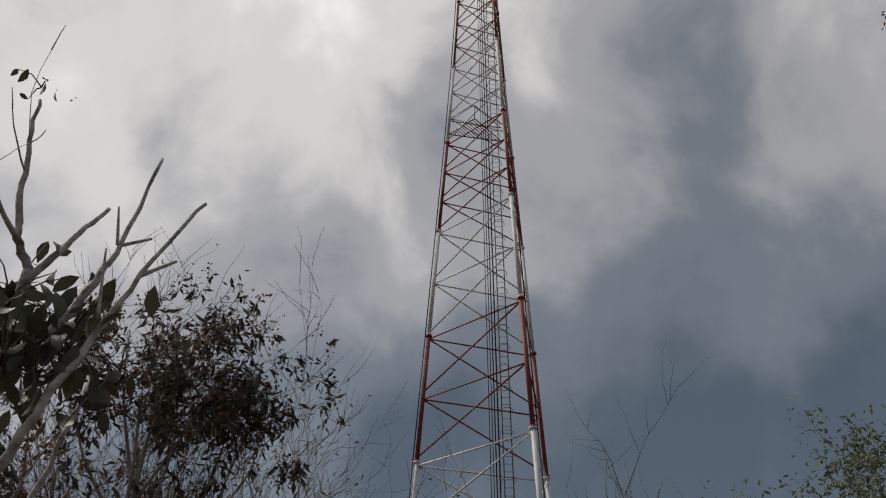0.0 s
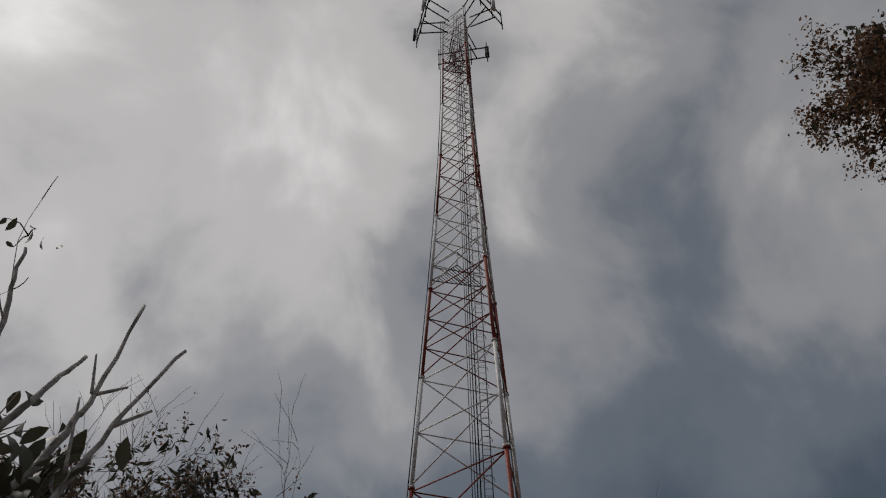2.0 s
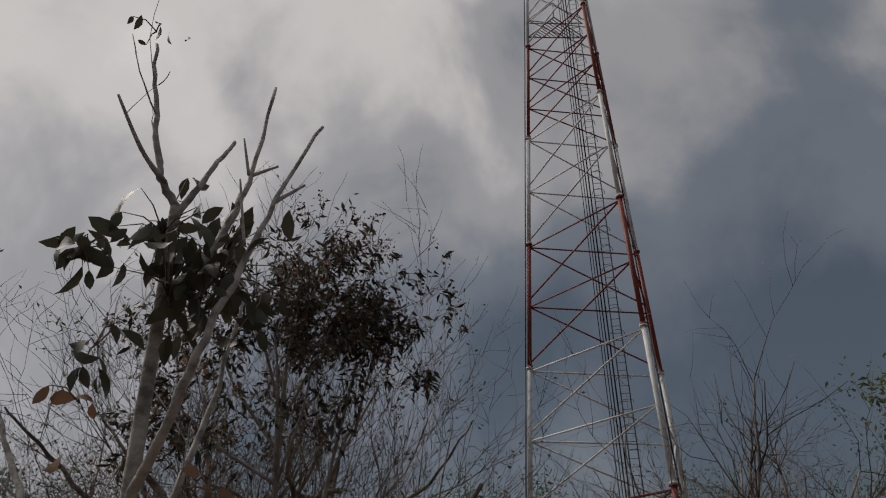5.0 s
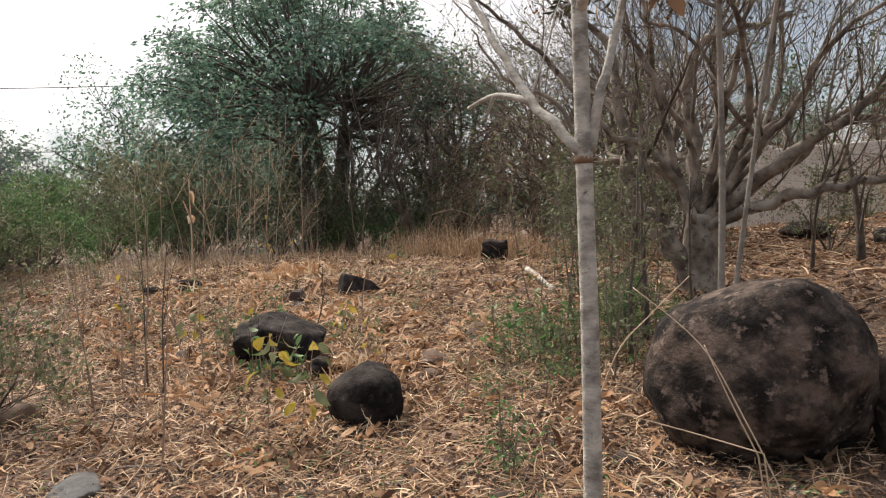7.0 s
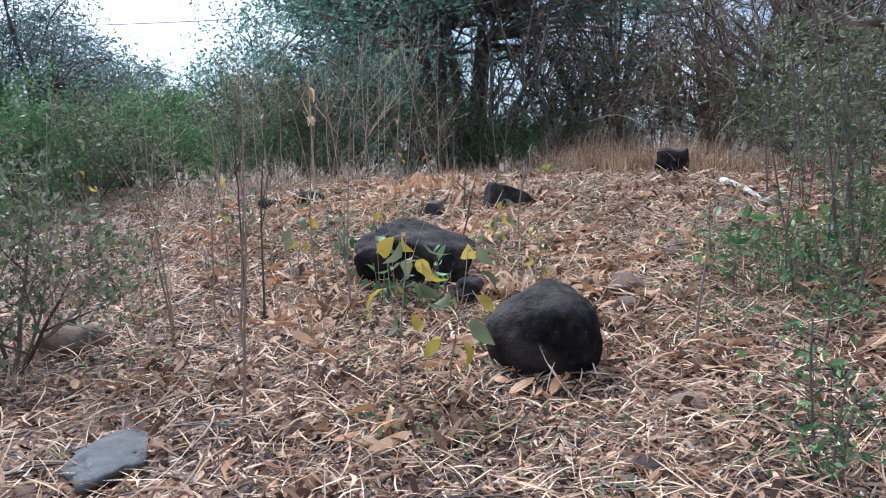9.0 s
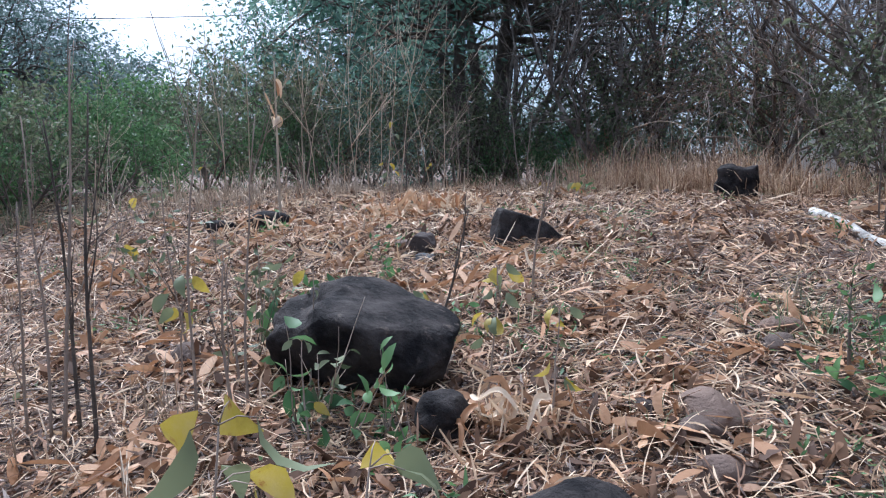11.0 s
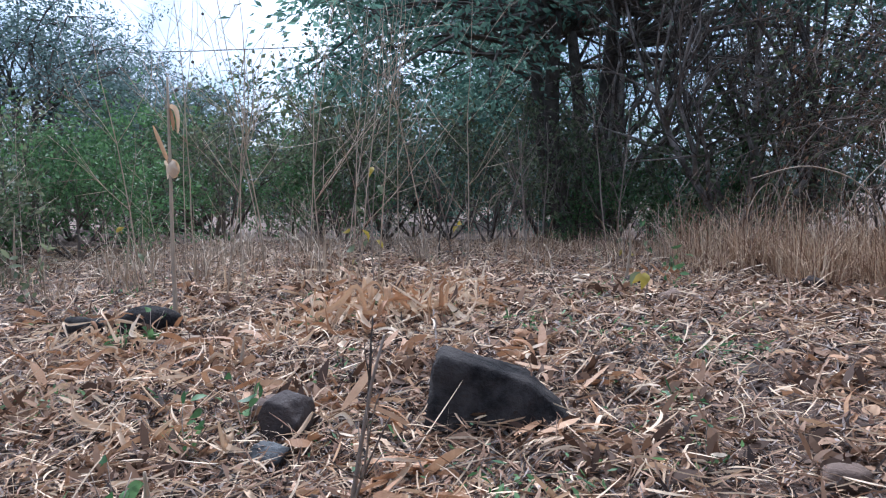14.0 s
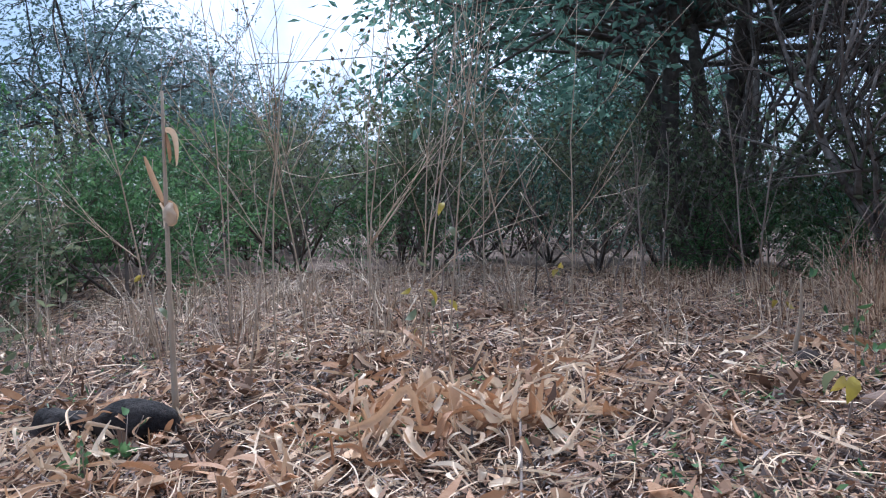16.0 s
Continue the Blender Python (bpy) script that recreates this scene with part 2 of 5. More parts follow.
# ---- builders for tubes, leaves, trees and rocks ----
class Tubes:
    """Collects tapered tubes along bent lines, to be made into one mesh."""

    def __init__(self):
        self.v, self.f = [], []

    def add(self, pts, radii, sides=5):
        pts = np.asarray(pts, float)
        n = len(pts)
        tan = np.gradient(pts, axis=0)
        tan /= np.linalg.norm(tan, axis=1)[:, None] + 1e-9
        ref = np.array([0.0, 0, 1]) if abs(tan[0, 2]) < 0.9 else np.array([1.0, 0, 0])
        side = np.cross(tan, ref)
        side /= np.linalg.norm(side, axis=1)[:, None] + 1e-9
        other = np.cross(side, tan)
        a = np.arange(sides) * 2 * np.pi / sides
        ring = side[:, None] * np.cos(a)[None, :, None] + other[:, None] * np.sin(a)[None, :, None]
        vs = pts[:, None] + ring * np.asarray(radii, float)[:, None, None]
        k = len(self.v)
        self.v.extend(vs.reshape(-1, 3).tolist())
        for i in range(n - 1):
            for j in range(sides):
                j2 = (j + 1) % sides
                self.f.append((k + i * sides + j, k + i * sides + j2, k + (i + 1) * sides + j2, k + (i + 1) * sides + j))
        self.f.append(tuple(k + (n - 1) * sides + j for j in range(sides)))
        self.f.append(tuple(k + j for j in reversed(range(sides))))

    def make(self, name, mat, parent=None, label=""):
        return mesh_object(name, self.v, self.f, mat, parent, label, True)


def unit(v):
    v = np.asarray(v, float)
    return v / (np.linalg.norm(v) + 1e-9)


def bent_line(rng, p, d, length, steps, wander, lift=0.0):
    """A line that wanders: its points and its last direction."""
    pts, d = [np.array(p, float)], unit(d)
    for _ in range(steps):
        d = unit(d + rng.normal(0, wander, 3) + np.array([0, 0, lift]))
        pts.append(pts[-1] + d * length / steps)
    return np.array(pts), d


def leaf_mesh(pos, direc, length, width, rng, droop=0.0, curl=0.25, detail=False):
    """Verts and faces of many folded leaves; detail gives each an oval outline."""
    n = len(pos)
    direc = direc + np.array([0, 0, -droop])
    direc = direc / (np.linalg.norm(direc, axis=1)[:, None] + 1e-9)
    side = np.cross(direc, rng.normal(0, 1, (n, 3)))
    side /= np.linalg.norm(side, axis=1)[:, None] + 1e-9
    nor = np.cross(side, direc)
    L, W = np.broadcast_to(length, n)[:, None], np.broadcast_to(width, n)[:, None]
    if not detail:
        v = np.stack([pos, pos + direc * L * 0.45 + side * W * 0.5 + nor * L * curl * 0.2, pos + direc * L - nor * L * curl * 0.3,
                      pos + direc * L * 0.45 - side * W * 0.5 + nor * L * curl * 0.2], 1)
        k = np.arange(n)[:, None] * 4
        f = (k + np.array([[0, 1, 2, 3]])).tolist()
        return v.reshape(-1, 3).tolist(), f
    rows = []
    for s, w, h in ((0.0, 0.02, 0.0), (0.22, 0.36, 0.25), (0.5, 0.5, 0.3), (0.78, 0.32, 0.1), (1.0, 0.01, -0.4)):
        mid = pos + direc * L * s + nor * L * curl * h
        rows += [mid + side * W * w + nor * W * 0.16 * w, mid, mid - side * W * w + nor * W * 0.16 * w]
    v = np.stack(rows, 1)
    quads = []
    for r in range(4):
        for c in range(2):
            quads.append((r * 3 + c, (r + 1) * 3 + c, (r + 1) * 3 + c + 1, r * 3 + c + 1))
    k = np.arange(n)[:, None, None] * 15
    return v.reshape(-1, 3).tolist(), (k + np.array(quads)[None]).reshape(-1, 4).tolist()


def leaves(name, pos, direc, length, width, mat, rng, parent=None, label="", **how):
    v, f = leaf_mesh(np.asarray(pos, float), np.asarray(direc, float), length, width, rng, **how)
    return mesh_object(name, v, f, mat, parent, label, bool(how.get("detail")))


def grow(rng, tubes, p, d, length, radius, level, spec, tips):
    """One limb and, from it, the next finer ones."""
    steps = spec["steps"][level]
    pts, last = bent_line(rng, p, d, length, steps, spec["wander"][level], spec["lift"][level])
    end = radius * spec["taper"][level]
    rad = np.linspace(radius, end, len(pts))
    tubes[min(level, len(tubes) - 1)].add(pts, rad, 7 if level == 0 else (5 if level == 1 else 3))
    if level + 1 >= len(spec["count"]) + 1 or level == len(spec["count"]):
        tips.append((pts, last))
        return
    for i in range(rng.poisson(spec["count"][level] * 0.25) + int(spec["count"][level] * 0.75) + (0 if spec["count"][level] > 2 else 1)):
        s = rng.uniform(spec["from"][level], 1.0) if i else 1.0
        k = s * (len(pts) - 1)
        a = min(int(k), len(pts) - 2)
        q = pts[a] + (pts[a + 1] - pts[a]) * (k - a)
        dd = unit(pts[a + 1] - pts[a])
        out = unit(np.cross(dd, rng.normal(0, 1, 3)))
        angle = radians(rng.uniform(*spec["angle"][level])) * (0.5 if i == 0 else 1)
        nd = dd * math.cos(angle) + out * math.sin(angle)
        r = (radius + (end - radius) * s) * rng.uniform(0.55, 0.8)
        grow(rng, tubes, q, nd, length * rng.uniform(*spec["ratio"][level]), max(r, spec["thin"]), level + 1, spec, tips)


def tree(name, x, y, stems, spec, seed, bark, twig, leaf=None, label="", category="tree", group="", z=None):
    """A tree of trunk, limbs, twigs and, if it has them, leaves. stems: (direction, length, radius, start offset)."""
    rng = np.random.default_rng(seed)
    z = tz(x, y) if z is None else z
    root = base(name, x, y, z, label, category, group)
    tubes = [Tubes(), Tubes(), Tubes()]
    tips = []
    for d, length, radius, start in stems:
        grow(rng, tubes, start, d, length, radius, 0, spec, tips)
    for tb, nm, mt in zip(tubes, ("trunk", "limb", "twig"), (bark, bark, twig)):
        if tb.v:
            ob = tb.make(nm, mt, root)
            if nm != "trunk":
                tagged(ob, kind="stuff")
    if leaf:
        add_crown(root, tips, rng, leaf)
    return root, tips


def add_crown(root, tips, rng, leaf, name="crown", label=""):
    pos, dr = [], []
    for pts, last in tips:
        if rng.uniform() > leaf.get("keep", 1.0):
            continue
        for _ in range(leaf["per"]):
            k = rng.uniform(leaf.get("from", 0.2), 1) * (len(pts) - 1)
            a = min(int(k), len(pts) - 2)
            q = pts[a] + (pts[a + 1] - pts[a]) * (k - a)
            pos.append(q + rng.normal(0, leaf.get("spread", 0.05), 3))
            dr.append(unit(last * leaf.get("along", 0.4) + rng.normal(0, 0.6, 3)))
    if pos:
        n = len(pos)
        size = rng.uniform(0.6, 1.25, n)
        tagged(leaves(name, pos, dr, leaf["length"] * size, leaf["width"] * size, leaf["mat"], rng, root, label,
                      droop=leaf.get("droop", 0.3), detail=leaf.get("detail", False)), kind="stuff")


def rock(name, x, y, size, mat, seed, label, sink=0.18, turn=0.0, rough=0.16, detail=4, sharp=0.0, category="rock", group="", tilt=(0, 0), z=None, block=0.0):
    """A weathered stone, pushed out of round by noise at two scales and flattened into facets."""
    rng = random.Random(seed)
    bm = bmesh.new()
    bmesh.ops.create_icosphere(bm, subdivisions=detail, radius=0.5)
    off = Vector((rng.uniform(-50, 50), rng.uniform(-50, 50), rng.uniform(-50, 50)))
    cuts = [(Vector((rng.gauss(0, 1), rng.gauss(0, 1), rng.gauss(0, 0.8))).normalized(), rng.uniform(0.30, 0.44)) for _ in range(9)] if sharp else []
    for v in bm.verts:
        n = v.co.normalized()
        d = 1 + rough * noise.noise(n * 1.3 + off) * 2 + rough * 0.5 * noise.noise(n * 3.5 + off) + rough * 0.22 * noise.noise(n * 9 + off)
        square = 0.80 / max(abs(n.x), abs(n.y), abs(n.z))
        co = v.co * (d + block * (square - 1))
        for axis, far in cuts:
            over = co.dot(axis) - far
            if over > 0:
                co -= axis * over * sharp
        v.co = Vector((co.x * size[0], co.y * size[1], co.z * size[2]))
    bmesh.ops.rotate(bm, verts=bm.verts, cent=(0, 0, 0), matrix=Euler((radians(tilt[0]), radians(tilt[1]), radians(turn))).to_matrix())
    low = min(v.co.z for v in bm.verts)
    for v in bm.verts:
        v.co.z -= low
    ob = part(name, bm, mat)
    ob.location = (x, y, (tz(x, y) if z is None else z) - sink * size[2])
    return tagged(ob, label, category, group)


# ---- lattice mast ----
def beam(bm, a, b, r, sides=6):
    a, b = Vector(a), Vector(b)
    d = b - a
    q = d.to_track_quat("Z", "Y").to_matrix().to_4x4()
    bmesh.ops.create_cone(bm, cap_ends=True, segments=sides, radius1=r, radius2=r, depth=d.length,
                          matrix=Matrix.Translation((a + b) / 2) @ q)


def box(bm, centre, size, turn=0.0):
    bmesh.ops.create_cube(bm, size=1, matrix=Matrix.Translation(centre) @ Matrix.Rotation(turn, 4, "Z") @ Matrix.Diagonal((*size, 1)))


MAST_X, MAST_Y, SECTION, SIDE = 2.43, 31.9, 6.1, 6.9
MAST_FOOT = 0.55
WIDTHS = [1.107, 1.0, 0.893, 0.786, 0.679, 0.572, 0.477, 0.40, 0.35, 0.33, 0.32, 0.32]
PANELS = (2, 2, 2, 2, 3, 3, 3, 4, 5, 5)


def mast_corner(leg, h):
    """Corner of the mast, leg 0 to 2, at h sections above its foot."""
    k = min(int(h), len(WIDTHS) - 2)
    w = WIDTHS[k] + (WIDTHS[k + 1] - WIDTHS[k]) * (h - k)
    a = radians(168.9 + 120 * leg)
    r = SIDE / math.sqrt(3) * w
    return Vector((r * math.cos(a), r * math.sin(a), h * SECTION))


def build_mast():
    root = base("lattice_mast", MAST_X, MAST_Y, MAST_FOOT, "tall three-legged lattice mast in faded red and white bands", "radio mast")
    for k, panels in enumerate(PANELS):
        paint = M["red_paint"] if k % 2 == 0 else M["white_paint"]
        for leg in range(3):
            bm = bmesh.new()
            r = 0.115 * (1 - 0.06 * k)
            beam(bm, mast_corner(leg, k), mast_corner(leg, k + 1), r, 10)
            for h in (k + 0.006, k + 0.994):
                c = mast_corner(leg, h)
                beam(bm, c - Vector((0, 0, 0.035)), c + Vector((0, 0, 0.035)), r * 1.6, 10)
            part("leg", bm, paint, root)
        for face in range(3):
            g = 0.046 * (1 - 0.05 * k)
            for p in range(panels):
                h0, h1 = k + p / panels + 0.03, k + (p + 1) / panels - 0.03
                a0, b0 = mast_corner(face, h0), mast_corner((face + 1) % 3, h0)
                a1, b1 = mast_corner(face, h1), mast_corner((face + 1) % 3, h1)
                for one, two, name in ((a1, b1, "horizontal_brace"), (a0, b1, "diagonal_brace")):
                    bm = bmesh.new()
                    beam(bm, one, two, g)
                    part(name, bm, paint, root)
    height = SECTION * len(PANELS)
    # ladder with rungs and hoops, and the tray of feeder cables beside it
    for x in (0.18, 0.55):
        bm = bmesh.new()
        beam(bm, (x, -0.5, 0.3), (x, -0.5, height), 0.028)
        part("ladder_rail", bm, M["steel"], root)
    bm = bmesh.new()
    for i in range(int(height / 0.33)):
        beam(bm, (0.18, -0.5, 0.5 + 0.33 * i), (0.55, -0.5, 0.5 + 0.33 * i), 0.014, 4)
    for i in range(int(height / 1.1)):
        for j in range(6):
            a, b = math.pi * j / 6, math.pi * (j + 1) / 6
            beam(bm, (0.365 + 0.3 * math.cos(a), -0.5 - 0.55 * math.sin(a), 3 + 1.0 * i), (0.365 + 0.3 * math.cos(b), -0.5 - 0.55 * math.sin(b), 3 + 1.0 * i), 0.015, 4)
    tagged(part("rungs", bm, M["steel"], root), kind="stuff")
    for x, r in ((-0.36, 0.02), (-0.24, 0.02), (-0.12, 0.03), (0.02, 0.035)):
        bm = bmesh.new()
        beam(bm, (x, -0.35, 0.3), (x, -0.35, height), r)
        part("feeder_cable", bm, M["dark_metal"], root)
    for leg in (0, 1):
        for k in range(10):
            bm = bmesh.new()
            o = Vector((0.17 if leg else -0.17, -0.05, 0))
            beam(bm, mast_corner(leg, k) + o, mast_corner(leg, k + 1) + o, 0.028)
            part("conduit", bm, M["dark_metal"], root)
    # rest platforms: an open grating with a hand rail round it
    for h in (5.1, 8.75):
        a, c = mast_corner(0, h), mast_corner(2, h)
        b = mast_corner(1, h) * 0.5 + a * 0.5
        b.z = c.z = a.z
        c = c * 0.6
        c.z = a.z
        for i in range(13):
            u = i / 12
            p, q = a.lerp(b, u), a.lerp(c, u)
            if (q - p).length < 0.1:
                continue
            bm = bmesh.new()
            beam(bm, p, q, 0.028, 4)
            part("grating_bar", bm, M["steel"], root)
        lift = Vector((0, 0, 1.05))
        for p, q in ((a, b), (b, c), (a, c)):
            bm = bmesh.new()
            beam(bm, p, q, 0.035, 5)
            beam(bm, p + lift, q + lift, 0.026, 5)
            beam(bm, p, p + lift, 0.026, 5)
            part("hand_rail", bm, M["steel"], root)
    # antenna frames at the head
    top = height - 1.0
    for i, turn in enumerate((195, 318, 80)):
        d = Vector((math.cos(radians(turn)), math.sin(radians(turn)), 0))
        s = Vector((-d.y, d.x, 0))
        at = d * 3.0 + Vector((0, 0, top))
        bm = bmesh.new()
        for z in (-0.7, 0.9):
            beam(bm, at - s * 2.2 + Vector((0, 0, z)), at + s * 2.2 + Vector((0, 0, z)), 0.06)
            for q in (-0.5, 0.5):
                beam(bm, d * 0.9 + s * q + Vector((0, 0, top + z)), at + s * q * 2.4 + Vector((0, 0, z)), 0.055)
        beam(bm, d * 0.9 + Vector((0, 0, top - 1.7)), at + Vector((0, 0, -0.7)), 0.05)
        part("antenna_frame", bm, M["dark_metal"], root, "dark steel antenna frame")
        for q in (-2.1, -0.7, 0.8, 2.1):
            bm = bmesh.new()
            beam(bm, at + s * q + Vector((0, 0, -1.5)), at + s * q + Vector((0, 0, 1.7)), 0.05)
            part("mounting_pipe", bm, M["dark_metal"], root)
        for q, mat in ((-2.1, M["dark_metal"]), (0.8, M["panel"])):
            bm = bmesh.new()
            box(bm, at + s * q + d * 0.22 + Vector((0, 0, 0.5)), (0.22, 0.36, 1.7), radians(turn))
            bmesh.ops.bevel(bm, geom=bm.edges, offset=0.05, segments=2, affect="EDGES")
            part("panel_antenna", bm, mat, root)
    return root


build_mast()
for leg in range(3):
    c = mast_corner(leg, 0) + Vector((MAST_X, MAST_Y, 0))
    bm = bmesh.new()
    box(bm, (0, 0, 0.2), (1.3, 1.3, 1.5))
    bmesh.ops.bevel(bm, geom=bm.edges, offset=0.04, segments=1, affect="EDGES")
    ob = part("concrete_footing", bm, M["wall"], None, "", False)
    ob.location = (c.x, c.y, MAST_FOOT - 0.95)
    tagged(ob, "weathered concrete footing under a mast leg", "footing", "mast footings")

# ---- stones ----
rock("boulder", -1.82, 5.36, (1.62, 1.5, 1.36), M["boulder"], 21, "huge rounded weathered boulder, dark with pale brown patches", sink=0.12, detail=6, rough=0.095, sharp=0.5, turn=10)
rock("boulder", -0.86, 5.72, (0.62, 0.7, 0.78), M["boulder"], 8, "dark boulder leaning against a larger one", sink=0.1, detail=5, rough=0.1)
rock("rock", -4.36, 4.22, (0.62, 0.58, 0.53), M["rock"], 6, "round dark stone lying on straw", sink=0.1, rough=0.10, detail=5, sharp=0.35, turn=30)
rock("rock", -6.34, 4.93, (0.98, 0.88, 0.60), M["rock"], 16, "blocky black rock with cracks among weeds", sink=0.1, sharp=0.7, detail=5, rough=0.17, block=0.1)
rock("rock", -5.60, 4.84, (0.30, 0.28, 0.24), M["rock"], 7, "small black stone at a bigger rock's foot", sharp=0.7)


def wedge_rock(name, x, y, size, turn, label, lean):
    """A split stone: one broad sloping face, a steep edge, and rubbed corners."""
    bm = bmesh.new()
    bmesh.ops.create_cube(bm, size=1)
    for v in bm.verts:
        if v.co.z > 0:
            v.co.x = v.co.x * 0.55 - 0.16
            v.co.y *= 0.6
            v.co.z += 0.12 if v.co.x < -0.2 else -0.22
    bmesh.ops.subdivide_edges(bm, edges=bm.edges, cuts=9, use_grid_fill=True)
    for _ in range(3):
        bmesh.ops.smooth_vert(bm, verts=bm.verts, factor=0.5, use_axis_x=True, use_axis_y=True, use_axis_z=True)
    for v in bm.verts:
        v.co += v.co.normalized() * (0.05 * noise.noise(v.co * 3 + Vector((x, y, 0))) + 0.015 * noise.noise(v.co * 11))
        v.co = Vector((v.co.x * size[0], v.co.y * size[1], v.co.z * size[2]))
    bmesh.ops.rotate(bm, verts=bm.verts, cent=(0, 0, 0), matrix=Euler((radians(lean[0]), radians(lean[1]), radians(turn))).to_matrix())
    low = min(v.co.z for v in bm.verts)
    for v in bm.verts:
        v.co.z -= low
    ob = part(name, bm, M["rock"])
    ob.location = (x, y, tz(x, y) - 0.2 * size[2])
    return tagged(ob, label, "rock")


wedge_rock("rock", -7.74, 7.44, (0.70, 0.42, 0.29), 62, "smooth dark wedge-shaped rock on the corn litter", (0, 4))
rock("rock", -7.86, 10.65, (0.50, 0.48, 0.56), M["rock"], 17, "square dark stone beside dry grass", sharp=0.4, turn=22, block=0.85, rough=0.10, sink=0.22, detail=5)
rock("rock", -4.90, 2.22, (0.58, 0.30, 0.15), M["slab"], 11, "flat grey stone slab in leaf litter", sharp=0.9, turn=-35, detail=4)
rock("rock", -8.12, 6.60, (0.30, 0.25, 0.22), M["stone"], 13, "angular dark stone on the litter", sharp=0.8)
rock("rock", -7.95, 6.48, (0.22, 0.18, 0.1), M["slab"], 14, "small flat dark stone", sharp=0.8)
rock("rock", -10.3, 6.28, (0.46, 0.26, 0.24), M["rock"], 15, "long rounded black stone among corn husks", rough=0.05, turn=60)
rock("rock", -10.62, 5.92, (0.34, 0.24, 0.16), M["rock"], 18, "flat dark stone among corn husks", turn=40)
rock("rock", -0.4, 11.5, (0.9, 0.7, 0.4), M["rock"], 40, "low dark rock in the clearing", turn=40)
rock("rock", -4.5, 16.7, (0.95, 0.7, 0.42), M["rock"], 41, "dark rock lying in the clearing")
rock("rock", -2.6, 15.2, (0.8, 0.7, 0.36), M["rock"], 42, "dark rock lying in the clearing")
rock("rock", -6.0, 1.75, (0.5, 0.4, 0.5), M["boulder"], 43, "dark weathered stone under a shrub")
FIELD_STONES = [(-7.22, 4.36, .28), (-8.4, 6.6, .22), (-6.86, 2.55, .45), (-4.84, 5.48, .24), (-3.52, 4.24, .2), (-2.62, 3.62, .17), (-2.36, 4.24, .17),
                (-4.88, 5.6, .34), (-5.1, 5.5, .2), (-4.6, 5.28, .24), (-5.08, 6.5, .24), (-8.85, 10.8, .24), (-5.2, 6.75, .25), (-9.2, 9.2, .2),
                (-8.9, 9.45, .24), (-9.42, 8.75, .16), (-9.75, 9.85, .2), (-7.5, 8.6, .17), (-6.6, 8.0, .2), (-3.3, 3.6, .16), (-2.3, 4.5, .2),
                (-5.6, 3.9, .13), (-7.6, 5.5, .16), (-9.0, 7.6, .18)]
for n, (x, y, s) in enumerate(FIELD_STONES):
    rock("field_stone", x, y, (s, s * 0.8, s * 0.55), M["stone"], 100 + n, "small brown field stone half buried in litter", sink=0.3, sharp=0.6,
         turn=n * 47, detail=3, category="stone", group="field stones")

# ---- rendered wall beyond the clearing ----
for n in range(7):
    x0 = -14.0 + 4.0 * n
    bm = bmesh.new()
    box(bm, (0, 0, 1.25), (3.96, 0.2, 2.5))
    box(bm, (-1.98, 0, 1.3), (0.3, 0.3, 2.64))
    bmesh.ops.bevel(bm, geom=bm.edges, offset=0.015, segments=1, affect="EDGES")
    ob = part("wall_panel", bm, M["wall"], None, "", False)
    ob.location = (x0, 25.2, min(tz(x0 - 2, 25.2), tz(x0 + 2, 25.2)) - 0.12)
    tagged(ob, "stained pale rendered boundary wall panel with pier", "wall", "boundary wall", "structure")


# ---- trees with a shape of their own ----
def curve(points, n=5):
    """A smooth line through a few points."""
    p = np.array([points[0], *points, points[-1]], float)
    out = []
    for i in range(1, len(p) - 2):
        for s in np.linspace(0, 1, n, endpoint=False):
            a, b, c, d = p[i - 1], p[i], p[i + 1], p[i + 2]
            out.append(0.5 * (2 * b + (c - a) * s + (2 * a - 5 * b + 4 * c - d) * s * s + (3 * b - a - 3 * c + d) * s ** 3))
    return np.array([*out, p[-1]])


def fixed_limb(rng, tubes, points, r0, r1, spec, tips, shoots, first=0.3, slot=1, reach=0.45):
    """A limb along given points, with free side shoots."""
    pts = curve(points)
    pts[2:-1] += rng.normal(0, 0.25 * r0, (len(pts) - 3, 3)) if len(pts) > 12 else 0
    rad = np.linspace(r0, r1, len(pts)) * (1 + rng.normal(0, 0.04, len(pts)))
    tubes[slot].add(pts, rad, 8)
    length = np.linalg.norm(np.diff(pts, axis=0), axis=1).sum()
    for i in range(shoots):
        k = int(rng.uniform(first, 1) * (len(pts) - 2))
        dd = unit(pts[k + 1] - pts[k])
        out = unit(np.cross(dd, rng.normal(0, 1, 3)))
        nd = unit(dd * 0.6 + out * 0.8 + np.array([0, 0, spec.get("rise", 0.4)]))
        grow(rng, tubes, pts[k], nd, length * reach * rng.uniform(0.5, 1.1), rad[k] * rng.uniform(0.18, 0.4), 1, spec, tips)


